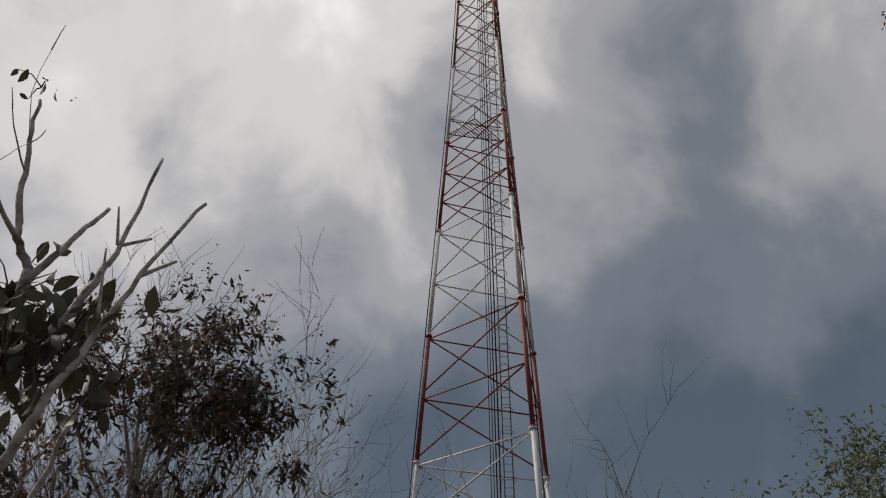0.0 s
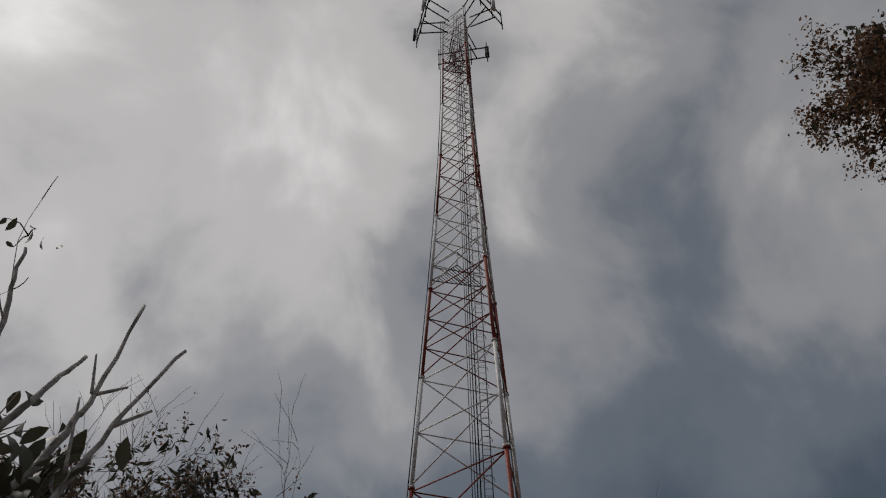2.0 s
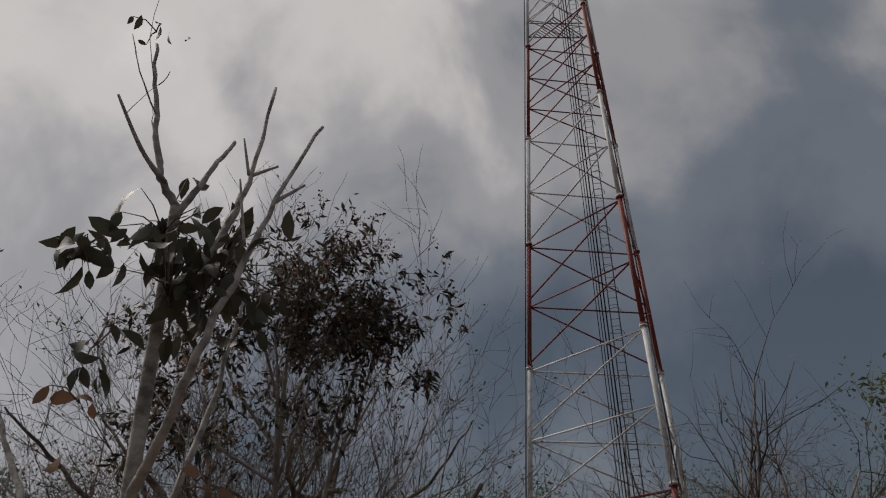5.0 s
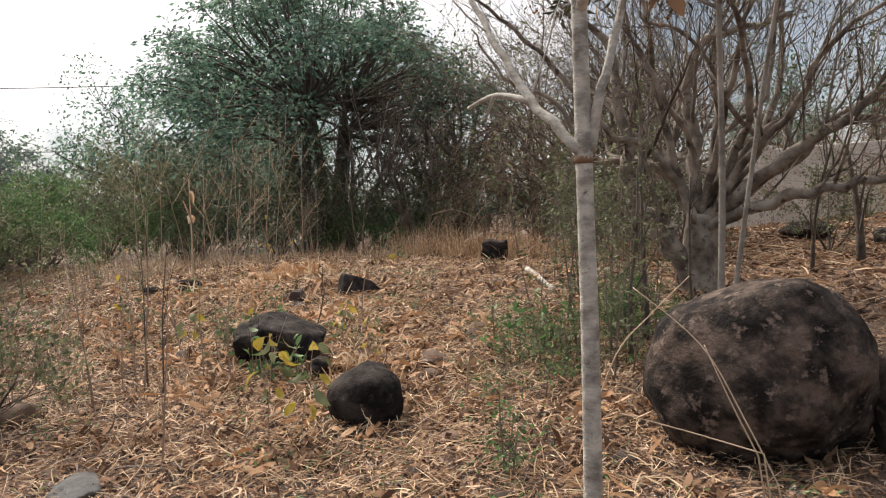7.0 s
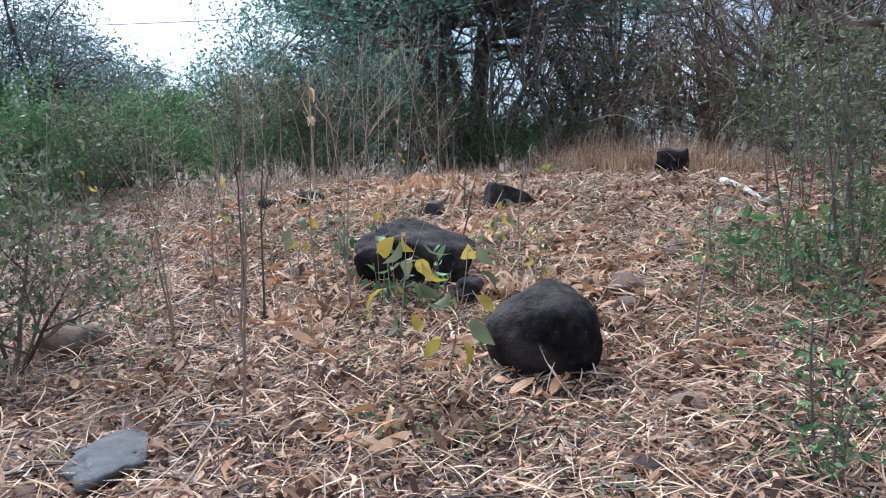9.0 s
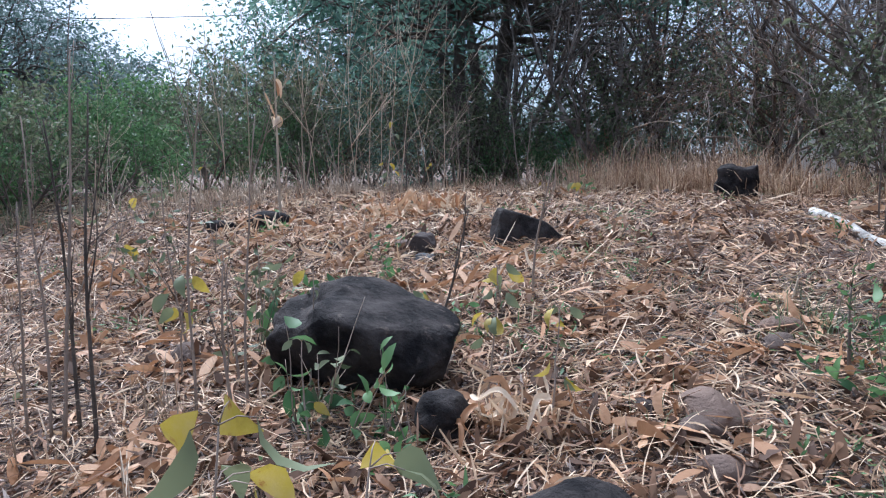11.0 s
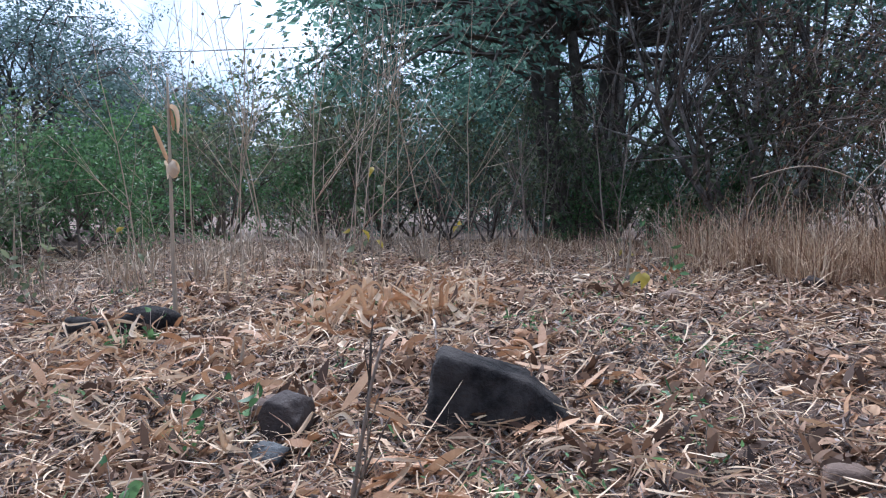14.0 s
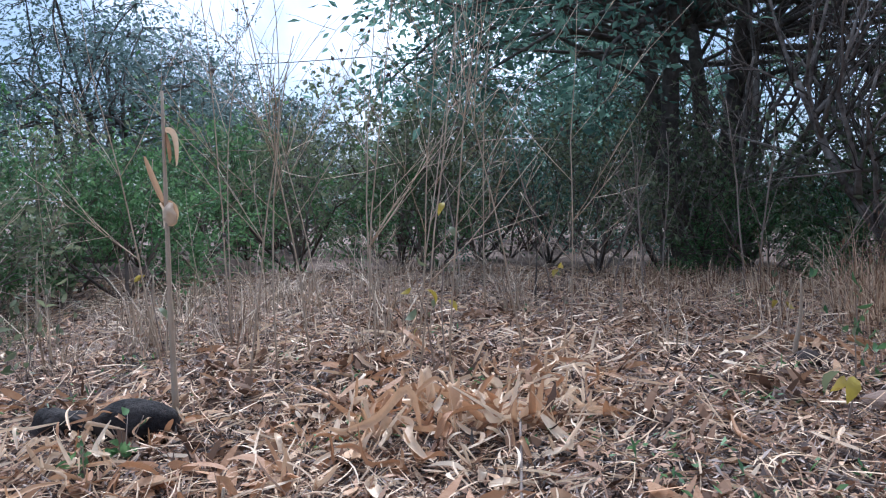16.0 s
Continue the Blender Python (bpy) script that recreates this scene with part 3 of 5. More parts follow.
def build_pale_tree():
    rng = np.random.default_rng(11)
    x, y = -1.755, 3.14
    z = tz(x, y)
    root = base("pale_tree", x, y, z, "slender pale-barked sapling with lopped limbs and few large leaves", "tree")
    o = np.array([x, y, z])
    tubes = [Tubes(), Tubes(), Tubes()]
    trunk = curve([np.array(p) - o for p in ((-1.76, 3.15, z - 0.05), (-1.745, 3.15, 0.6), (-1.745, 3.145, 1.49), (-1.72, 3.10, 2.4), (-1.66, 3.0, 3.0), (-1.62, 2.92, 3.4))], 8)
    rad = np.linspace(0.045, 0.025, len(trunk))
    knots = np.abs(trunk[:, 2] + z - 1.5) < 0.09
    rad = rad * (1 + 0.12 * knots)
    tubes[0].add(trunk, rad, 12)
    spec = dict(steps=[5, 4, 3], wander=[0.1, 0.12, 0.15], lift=[0.05, 0.08, 0.05], taper=[0.5, 0.5, 0.5], count=[2, 1],
                angle=[(20, 45), (20, 50)], ratio=[(0.3, 0.6), (0.3, 0.5)], thin=0.004, rise=0.3)
    spec["from"] = [0.4, 0.4]
    tips = []
    limbs = [
        ([(-1.62, 2.92, 3.4), (-1.68, 2.85, 3.53), (-1.72, 2.83, 3.75), (-1.80, 2.84, 4.1), (-1.85, 2.86, 4.4)], 0.022, 0.008, 3),
        ([(-1.63, 2.92, 3.33), (-1.55, 2.95, 3.49), (-1.52, 3.07, 3.74), (-1.5, 3.19, 3.95)], 0.02, 0.010, 0),
        ([(-1.66, 2.86, 3.5), (-1.72, 2.72, 3.6), (-1.78, 2.55, 3.8)], 0.015, 0.006, 1),
        ([(-1.67, 3.02, 2.9), (-1.46, 3.02, 3.2), (-1.39, 3.1, 3.5), (-1.37, 3.17, 3.71), (-1.34, 3.28, 4.37)], 0.024, 0.009, 0),
        ([(-1.37, 3.16, 3.70), (-1.29, 3.30, 3.84)], 0.010, 0.007, 0),
        ([(-1.38, 3.15, 3.70), (-1.42, 3.13, 3.92)], 0.009, 0.005, 0),
        ([(-1.73, 3.12, 2.1), (-1.52, 2.95, 2.34), (-1.36, 2.88, 2.7), (-1.29, 2.98, 3.05), (-1.21, 3.12, 3.5), (-1.07, 3.35, 4.11)], 0.026, 0.009, 0),
        ([(-1.21, 3.12, 3.50), (-1.12, 3.27, 3.68)], 0.012, 0.007, 1),
        ([(-1.29, 3.0, 3.2), (-1.37, 3.04, 3.6)], 0.009, 0.005, 0),
        ([(-1.75, 3.12, 1.50), (-2.04, 3.18, 1.77), (-2.36, 3.32, 2.14), (-2.68, 3.45, 2.56), (-2.95, 3.6, 3.0)], 0.027, 0.008, 2),
        ([(-2.01, 3.18, 1.75), (-2.29, 3.25, 1.82), (-2.52, 3.32, 1.79)], 0.018, 0.009, 0),
        ([(-2.3, 3.25, 1.82), (-2.40, 3.3, 1.72)], 0.012, 0.006, 0),
        ([(-1.72, 3.16, 1.50), (-1.66, 3.17, 1.76), (-1.62, 3.31, 2.14), (-1.58, 3.5, 2.7), (-1.55, 3.65, 3.3)], 0.026, 0.010, 2),
    ]
    for pts, r0, r1, shoots in limbs:
        fixed_limb(rng, tubes, [np.array(p) - o for p in pts], r0, r1, spec, tips, shoots)
    for tb, nm in zip(tubes, ("trunk", "limb", "twig")):
        if tb.v:
            ob = tb.make(nm, M["bark_pale"] if nm != "twig" else M["bark_grey"], root)
            if nm != "trunk":
                tagged(ob, kind="stuff")
    # clusters of large hanging leaves, each on its own short twig
    for n, (cx, cy, cz, count, size) in enumerate(((-1.92, 2.72, 3.10, 20, 0.15), (-1.68, 2.95, 3.28, 40, 0.15), (-1.50, 3.20, 3.25, 40, 0.15), (-1.82, 2.82, 2.68, 11, 0.13),
                                               (-1.60, 3.05, 3.0, 26, 0.15), (-1.88, 2.88, 2.45, 5, 0.12), (-1.52, 3.3, 2.2, 5, 0.13), (-1.84, 2.82, 4.45, 7, 0.08), (-1.38, 3.0, 3.05, 34, 0.14), (-1.55, 2.86, 2.9, 24, 0.14))):
        c = np.array([cx, cy, cz]) - o
        pos = c + rng.normal(0, 0.12 if count > 20 else 0.07, (count, 3))
        dr = rng.normal(0, 0.7, (count, 3))
        for i in range(count):
            s = size * rng.uniform(0.6, 1.2)
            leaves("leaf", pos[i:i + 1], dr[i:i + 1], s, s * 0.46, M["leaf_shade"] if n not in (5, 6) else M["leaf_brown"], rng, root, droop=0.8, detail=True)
        t2 = Tubes()
        for q in pos[:count // 2]:
            t2.add([c, (c + q) / 2 + np.array([0, 0, 0.03]), q], [0.005, 0.004, 0.002], 3)
        tagged(t2.make("leaf_twig", M["twig"], root), kind="stuff")
    # peeled ring and scars
    bm = bmesh.new()
    bmesh.ops.create_cone(bm, cap_ends=True, segments=14, radius1=0.0435, radius2=0.0425, depth=0.03, matrix=Matrix.Translation((0.008, 0.006, 1.46 - z)))
    part("bark_ring", bm, M["leaf_brown"], root, "brown peeled ring of bark")


build_pale_tree()


def build_grey_tree():
    rng = np.random.default_rng(12)
    x, y = -3.80, 9.42
    z = tz(x, y)
    o = np.array([x, y, z])
    root = base("grey_tree", x, y, z, "wide grey-barked tree, many low limbs and bare twigs", "tree")
    tubes = [Tubes(), Tubes(), Tubes()]
    spec = dict(steps=[6, 6, 5, 4], wander=[0.1, 0.12, 0.15, 0.18], lift=[0.03, 0.09, 0.09, 0.06], taper=[0.5, 0.35, 0.35, 0.5], count=[4, 4, 4],
                angle=[(20, 55), (20, 55), (20, 55)], ratio=[(0.5, 0.8), (0.45, 0.75), (0.4, 0.7)], thin=0.004, rise=0.5)
    spec["from"] = [0.3, 0.2, 0.2]
    tips = []
    tubes[0].add(curve([(0, 0, -0.1), (0.03, -0.03, 0.4), (0.1, -0.06, 0.95)], 5), np.linspace(0.26, 0.19, 11), 12)
    limbs = [
        ([(-3.86, 9.35, 0.2), (-4.05, 9.08, 0.84), (-4.25, 8.76, 1.23), (-4.29, 8.51, 1.94), (-4.4, 8.35, 2.9), (-4.8, 8.2, 3.8)], 0.16, 0.022, 6),
        ([(-3.74, 9.34, 0.9), (-3.14, 9.22, 1.12), (-2.62, 9.18, 1.26), (-2.04, 9.12, 1.37), (-1.44, 9.23, 1.44), (-0.7, 9.3, 1.7)], 0.086, 0.030, 11),
        ([(-3.70, 9.35, 1.0), (-2.99, 9.17, 1.47), (-2.48, 9.11, 1.81), (-2.03, 9.12, 2.07), (-1.43, 9.24, 2.63), (-0.9, 9.3, 3.3)], 0.094, 0.026, 10),
        ([(-3.74, 9.33, 1.1), (-3.79, 9.3, 1.93), (-3.88, 9.37, 2.63), (-3.72, 9.44, 3.16), (-3.35, 9.57, 3.3), (-2.77, 9.76, 3.4)], 0.086, 0.034, 10),
        ([(-3.74, 9.22, 1.0), (-3.93, 9.02, 1.79), (-4.05, 8.86, 2.6), (-4.1, 8.72, 3.58), (-4.2, 8.6, 4.4)], 0.066, 0.015, 8),
        ([(-3.66, 9.38, 1.1), (-3.62, 9.69, 2.27), (-3.74, 9.86, 3.15), (-3.51, 10.05, 3.97), (-3.4, 10.2, 4.8)], 0.066, 0.015, 8),
        ([(-3.62, 9.38, 1.05), (-2.87, 9.62, 1.63), (-2.35, 9.77, 2.05), (-1.65, 9.91, 2.14), (-0.9, 10.0, 2.5)], 0.078, 0.022, 10),
        ([(-3.70, 9.43, 1.1), (-3.36, 10.1, 1.78), (-3.12, 10.49, 2.77), (-3.1, 10.71, 3.94), (-2.8, 10.9, 4.8)], 0.070, 0.015, 8),
        ([(-3.8, 9.4, 1.0), (-4.4, 9.7, 1.9), (-5.0, 9.8, 2.9), (-5.6, 9.7, 3.8), (-6.1, 9.5, 4.5)], 0.062, 0.015, 10),
        ([(-3.75, 9.35, 1.0), (-3.3, 9.0, 2.2), (-2.9, 8.7, 3.2), (-2.4, 8.5, 4.2)], 0.055, 0.015, 8),
    ]
    for pts, r0, r1, shoots in limbs:
        fixed_limb(rng, tubes, [np.array(p) - o for p in pts], r0, r1, spec, tips, shoots, 0.25)
    # younger limbs that rise in bends all round
    for i in range(14):
        a = radians(i * 137.5 + 20)
        out, high = rng.uniform(1.4, 3.2), rng.uniform(2.4, 4.6)
        d = np.array([math.cos(a), math.sin(a), 0])
        side = np.array([-d[1], d[0], 0]) * rng.normal(0, 0.25)
        line = [np.array([0.08, -0.05, rng.uniform(0.6, 1.0)])]
        for u, v in ((0.22, 0.30), (0.45, 0.42), (0.62, 0.66), (0.85, 0.82), (1.0, 1.05)):
            line.append(d * out * u + side * math.sin(u * 5) + np.array([0, 0, 0.8 + (high - 0.8) * v]) + rng.normal(0, 0.08, 3))
        fixed_limb(rng, tubes, line, rng.uniform(0.04, 0.065), 0.011, spec, tips, 8, 0.3)
    tubes[0].make("trunk", M["bark_limb"], root)
    tagged(tubes[1].make("limb", M["bark_limb"], root), kind="stuff")
    tagged(tubes[2].make("twig", M["twig"], root), kind="stuff")
    add_crown(root, tips, rng, dict(per=2, length=0.075, width=0.03, mat=M["leaf_olive"], spread=0.04, keep=0.35, droop=0.4), "leaf_spray")


build_grey_tree()

# ---- kinds of tree and shrub, built once and set out again ----
OPEN = dict(steps=[6, 5, 4, 3], wander=[0.09, 0.13, 0.16, 0.2], lift=[0.02, 0.05, 0.05, 0.0], taper=[0.55, 0.4, 0.35, 0.4],
            count=[6, 6, 5], angle=[(25, 60), (25, 60), (25, 65)], ratio=[(0.5, 0.85), (0.45, 0.75), (0.4, 0.7)], thin=0.004)
OPEN["from"] = [0.3, 0.25, 0.15]


def kind_of(name, stems, spec, seed, bark, twig, leaf, label, category):
    root, tips = tree(name, 0, 0, stems, spec, seed, bark, twig, leaf, label, category, category + "s round the field", z=0)
    return root


def set_out(root, places):
    """The first place takes the built one, the others take copies. A place: x, y, turn, size."""
    first = True
    for x, y, turn, size in places:
        m = pose(x, y, tz(x, y) - 0.05, 0, 0, turn) @ Matrix.Diagonal((size, size, size, 1))
        if first:
            root_m, first = m, False
        else:
            copy_thing(root, m)
    root.matrix_basis = root_m


# the great dark tree behind the field
DENSE = dict(OPEN, count=[8, 8, 7], wander=[0.1, 0.15, 0.2, 0.25], lift=[0.02, 0.04, 0.02, 0.0])
DENSE["from"] = [0.35, 0.15, 0.1]


def build_shade_tree(x, y, seed, reach, top, pads, mat, label, full=250, blade=0.155):
    """A wide umbrella crown: black limbs fork out to flat sprays of small leaves, with gaps between them."""
    rng = np.random.default_rng(seed)
    z = tz(x, y)
    root = base("shade_tree", x, y, z, label, "tree", "shade trees")
    wood, fine = Tubes(), Tubes()
    forks = []
    for i in range(5):
        a = radians(72 * i + rng.uniform(-20, 20))
        out = reach * rng.uniform(0.16, 0.3)
        foot = np.array([0.18 * math.cos(a), 0.18 * math.sin(a), -0.1])
        end = np.array([out * math.cos(a), out * math.sin(a), top * rng.uniform(0.42, 0.56)])
        mid = foot * 0.5 + end * 0.5 + np.array([rng.normal(0, 0.2), rng.normal(0, 0.2), -0.2])
        wood.add(curve([foot, mid, end]), np.linspace(0.2, 0.1, 11) * min(1.0, reach / 4.5), 8)
        forks += [end, mid * 0.3 + end * 0.7]
    pos, dr = [], []
    for i in range(pads):
        a = rng.uniform(0, 6.28)
        r = reach * math.sqrt(rng.uniform(0.01, 1.0)) * (1 + 0.12 * math.sin(3 * a + seed))
        dome = top * (1 - 0.42 * (r / reach) ** 2.2) + 0.35 * math.sin(2.3 * a + r)
        h = dome - (abs(rng.normal(0, 0.9)) if rng.uniform() < 0.8 else rng.uniform(1.0, 0.45 * top))
        c = np.array([r * math.cos(a), r * math.sin(a), max(h, 0.32 * top)])
        start = forks[int(np.argmin([np.linalg.norm(c - q) + rng.uniform(0, 0.8) for q in forks]))]
        bend = start * 0.45 + c * 0.55 + rng.normal(0, 0.22, 3) + np.array([0, 0, 0.15])
        wood.add(curve([start, bend, c], 4), np.linspace(rng.uniform(0.035, 0.06) * min(1.0, reach / 4.5), 0.01, 9), 4)
        size = rng.uniform(0.45, 0.95)
        n = int(full * size)
        p = rng.normal(0, 1, (n, 3)) * np.array([size * 0.55, size * 0.55, 0.15])
        p[:, 2] -= 0.25 * (p[:, 0] ** 2 + p[:, 1] ** 2) / size
        for q in p[:9]:
            fine.add([c, c + q * 0.5 + np.array([0, 0, 0.05]), c + q], [0.01, 0.007, 0.003], 3)
        pos.append(c + p)
        dr.append(p * np.array([1, 1, 0.3]) + rng.normal(0, 0.35, (n, 3)))
    pos, dr = np.concatenate(pos), np.concatenate(dr)
    size = rng.uniform(0.6, 1.3, len(pos))
    wood.make("trunk", M["bark_dark"], root)
    tagged(fine.make("twig", M["bark_dark"], root), kind="stuff")
    tagged(leaves("crown", pos, dr, blade * size, blade * 0.43 * size, mat, rng, root, droop=0.15), kind="stuff")


build_shade_tree(-16.7, 14.5, 31, 4.8, 8.0, 250, M["leaf_dark"], "dense dark-green umbrella-crowned tree with several black trunks", 200, 0.15)
build_shade_tree(-25.8, 8.6, 37, 3.0, 4.0, 75, M["leaf_blue"], "grey-green round-crowned tree beyond the field", 260, 0.13)
build_shade_tree(-20.3, 5.3, 38, 2.2, 4.5, 60, M["leaf_blue"], "grey-green feathery tree behind the shrubs", 300, 0.095)
build_shade_tree(-22.0, 2.2, 39, 2.2, 4.2, 55, M["leaf_blue"], "grey-green feathery tree behind the shrubs", 300, 0.095)

dark_tree = kind_of("dark_tree", [((0.1, 0, 1), 4.2, 0.2, (0, 0, -0.1)), ((-0.5, 0.3, 0.8), 3.8, 0.15, (0, 0, 0.3)), ((0.5, -0.3, 0.8), 3.8, 0.15, (0, 0, 0.3))],
                    dict(DENSE, count=[7, 7, 6]), 32, M["bark_dark"], M["bark_dark"], dict(per=20, length=0.17, width=0.08, mat=M["leaf_dark"], spread=0.2, droop=0.4),
                    "leafy dark-green tree at the field edge", "tree")
set_out(dark_tree, [(-26, 20, 130, 0.9), (-27, 17, 80, 1.0), (-7, 33, 40, 1.0), (8, 42, 60, 1.1), (17, 35, 160, 1.1), (-2, 44, 270, 1.1), (-24, 1, 20, 0.7)])

feather_tree = kind_of("feathery_tree", [((0.1, 0, 1), 4.6, 0.13, (0, 0, -0.1)), ((-0.35, 0.2, 0.9), 4.2, 0.1, (0, 0, 0.1)), ((0.4, 0.1, 0.9), 4.2, 0.1, (0, 0, 0.1))],
                       OPEN, 33, M["bark_dark"], M["twig"], dict(per=16, length=0.13, width=0.055, mat=M["leaf_blue"], spread=0.12, droop=0.2),
                       "open-crowned tree with fine grey-green foliage", "tree")
set_out(feather_tree, [(-21.8, 7.6, 70, 0.42), (-21, 1.5, 220, 0.6), (-17.5, 20.5, 300, 0.8), (-27, 6.5, 120, 0.7), (-12.0, -6, 30, 0.7)])

bare_tree = kind_of("bare_tree", [((0.15, 0, 1), 3.4, 0.09, (0, 0, -0.1)), ((-0.4, 0.2, 0.8), 3.2, 0.075, (0, 0, 0)), ((0.5, -0.2, 0.7), 3.2, 0.07, (0, 0, 0)), ((0, 0.5, 0.8), 3.0, 0.06, (0, 0, 0))],
                    dict(OPEN, count=[7, 6, 5]), 34, M["bark_limb"], M["twig"], dict(per=2, length=0.06, width=0.03, mat=M["leaf_olive"], spread=0.05, keep=0.3),
                    "leafless grey tree with a tangle of twigs", "tree")
set_out(bare_tree, [(-15.6, 14.4, 0, 0.9), (-12.6, 14.2, 100, 0.85), (-7.9, 13.6, 20, 0.85), (-8.0, 16.2, 300, 0.95), (-9.0, 20.0, 150, 0.95), (-6.9, 14.2, 250, 0.9),
                    (2.4, 10.2, 120, 0.84), (5.0, 13.0, 220, 0.7), (1.0, 15.5, 330, 0.8), (7.5, 10.5, 60, 0.6), (5.5, 18, 10, 0.9)])

olive_tree = kind_of("olive_tree", [((0.1, 0, 1), 3.6, 0.12, (0, 0, -0.1)), ((-0.45, 0.25, 0.85), 3.3, 0.1, (0, 0, 0.2)), ((0.45, -0.3, 0.85), 3.3, 0.1, (0, 0, 0.2)), ((0.1, 0.5, 0.85), 3.0, 0.08, (0, 0, 0.1))],
                     dict(OPEN, count=[7, 6, 6]), 44, M["bark_dark"], M["twig"], dict(per=4, length=0.11, width=0.045, mat=M["leaf_olive"], spread=0.12, droop=0.4),
                     "half-leafless tree with dull olive-brown foliage", "tree")
set_out(olive_tree, [(-13.2, 16.0, 0, 0.9), (-11.2, 17.4, 110, 0.9), (3.2, 21.0, 70, 0.7)])

understory = kind_of("dark_shrub", [((0.2, 0, 1), 1.5, 0.04, (0, 0, -0.05)), ((-0.6, 0.3, 0.7), 1.5, 0.03, (0, 0, 0)), ((0.7, -0.4, 0.6), 1.5, 0.03, (0, 0, 0)), ((0, 0.7, 0.6), 1.4, 0.03, (0, 0, 0)), ((-0.3, -0.7, 0.6), 1.4, 0.03, (0, 0, 0))],
                     dict(OPEN, count=[6, 6, 5]), 45, M["bark_dark"], M["bark_dark"], dict(per=6, length=0.12, width=0.055, mat=M["leaf_dark"], spread=0.09, droop=0.2),
                     "dark green shrub in the shade under the trees", "shrub")
set_out(understory, [(-21.0 + 0.55 * i + (0.8 if i % 2 else -0.5), 10.5 + 0.95 * i + (0.4 if i % 3 else -0.6), 67 * i, 0.55 + 0.08 * (i % 4)) for i in range(12)] + [(-23.5, 9.0, 20, 0.7), (-24.5, 12.0, 80, 0.8), (-22.8, 15.5, 140, 0.8), (-19.5, 19.5, 200, 0.8)])

olive_bush = kind_of("olive_bush", [((0.2, 0, 1), 1.2, 0.03, (0, 0, -0.05)), ((-0.5, 0.3, 0.8), 1.1, 0.025, (0, 0, 0)), ((0.6, -0.4, 0.7), 1.1, 0.025, (0, 0, 0)), ((0, 0.7, 0.7), 1.0, 0.02, (0, 0, 0)), ((-0.2, -0.6, 0.8), 1.1, 0.02, (0, 0, 0))],
                     dict(OPEN, count=[6, 5, 4]), 35, M["twig"], M["twig"], dict(per=5, length=0.09, width=0.045, mat=M["leaf_olive"], spread=0.06, keep=0.9),
                     "tangled shrub with dull olive leaves", "shrub")
set_out(olive_bush, [(-15.0, 11.6, 0, 0.9), (-15.8, 9.6, 60, 0.9), (-14.8, 13.3, 120, 1.0), (-12.8, 14.2, 200, 1.1), (-16.5, 8.0, 280, 1.0), (-10.8, 14.6, 30, 1.1), (-9.0, 14.2, 90, 1.0), (-7.2, 12.8, 150, 0.9),
                     (-6.4, 11.6, 210, 0.6), (-5.4, 12.2, 100, 0.9), (-13.8, 4.6, 70, 0.75), (-15.6, 5.4, 130, 0.9), (-18.5, 10.0, 0, 1.5), (-20, 12, 50, 1.6), (-17, 14.0, 100, 1.4),
                     (-14.5, 17.5, 10, 0.8), (-8.4, 18, 220, 0.8), (-18.8, 6.0, 170, 0.9), (-20.5, 8.6, 60, 1.1), (-21.5, 10.4, 10, 1.2), (-19.4, 7.6, 200, 0.9), (-3.3, 13.5, 60, 0.7), (-6.7, 2.2, 40, 0.6), (-7.4, 1.6, 160, 0.8), (-22, 14, 140, 1.1)])

green_bush = kind_of("green_bush", [((0.2, 0, 1), 1.0, 0.025, (0, 0, -0.05)), ((-0.6, 0.3, 0.7), 1.0, 0.02, (0, 0, 0)), ((0.7, -0.4, 0.6), 1.0, 0.02, (0, 0, 0)), ((0, 0.7, 0.6), 0.9, 0.02, (0, 0, 0)), ((-0.3, -0.7, 0.6), 1.0, 0.02, (0, 0, 0))],
                     dict(OPEN, count=[7, 6, 5]), 36, M["twig"], M["leaf_green"], dict(per=7, length=0.07, width=0.032, mat=M["leaf_green"], spread=0.05, droop=0.2),
                     "bright green shrub with small feathery leaflets", "shrub")
set_out(green_bush, [(-14.6, 4.0, 0, 0.95), (-15.6, 2.6, 70, 1.0), (-14.9, 6.0, 140, 0.9), (-16.8, 4.2, 210, 1.2), (-15.4, 0.8, 290, 1.1), (-17.4, 6.8, 40, 1.2), (-14.2, 13.6, 100, 0.7), (-11.7, 1.2, 180, 0.9),
                     (-13.6, -0.6, 250, 1.1), (-18.5, 2.0, 10, 1.4), (-12.9, 2.9, 60, 0.55), (-9.6, 0.2, 120, 0.8), (-13.5, 14.8, 160, 0.9), (-16.6, 9.4, 15, 0.9), (-3.7, 7.2, 20, 0.4), (-0.6, 7.0, 130, 0.36)])

vine_bush = kind_of("vine_thicket", [((0.1, 0, 1), 2.6, 0.04, (0, 0, -0.05)), ((-0.3, 0.3, 0.9), 2.4, 0.03, (0, 0, 0)), ((0.4, -0.3, 0.9), 2.4, 0.03, (0, 0, 0)), ((0.1, 0.5, 0.9), 2.3, 0.03, (0.2, 0, 0)), ((-0.2, -0.4, 0.9), 2.3, 0.03, (-0.2, 0, 0))],
                    dict(OPEN, count=[7, 7, 5], lift=[0.0, -0.12, -0.25, -0.3]), 37, M["twig_brown"], M["twig_brown"], dict(per=5, length=0.06, width=0.025, mat=M["leaf_brown"], spread=0.06, droop=0.8),
                    "brown curtain of dried climbing vines", "shrub")
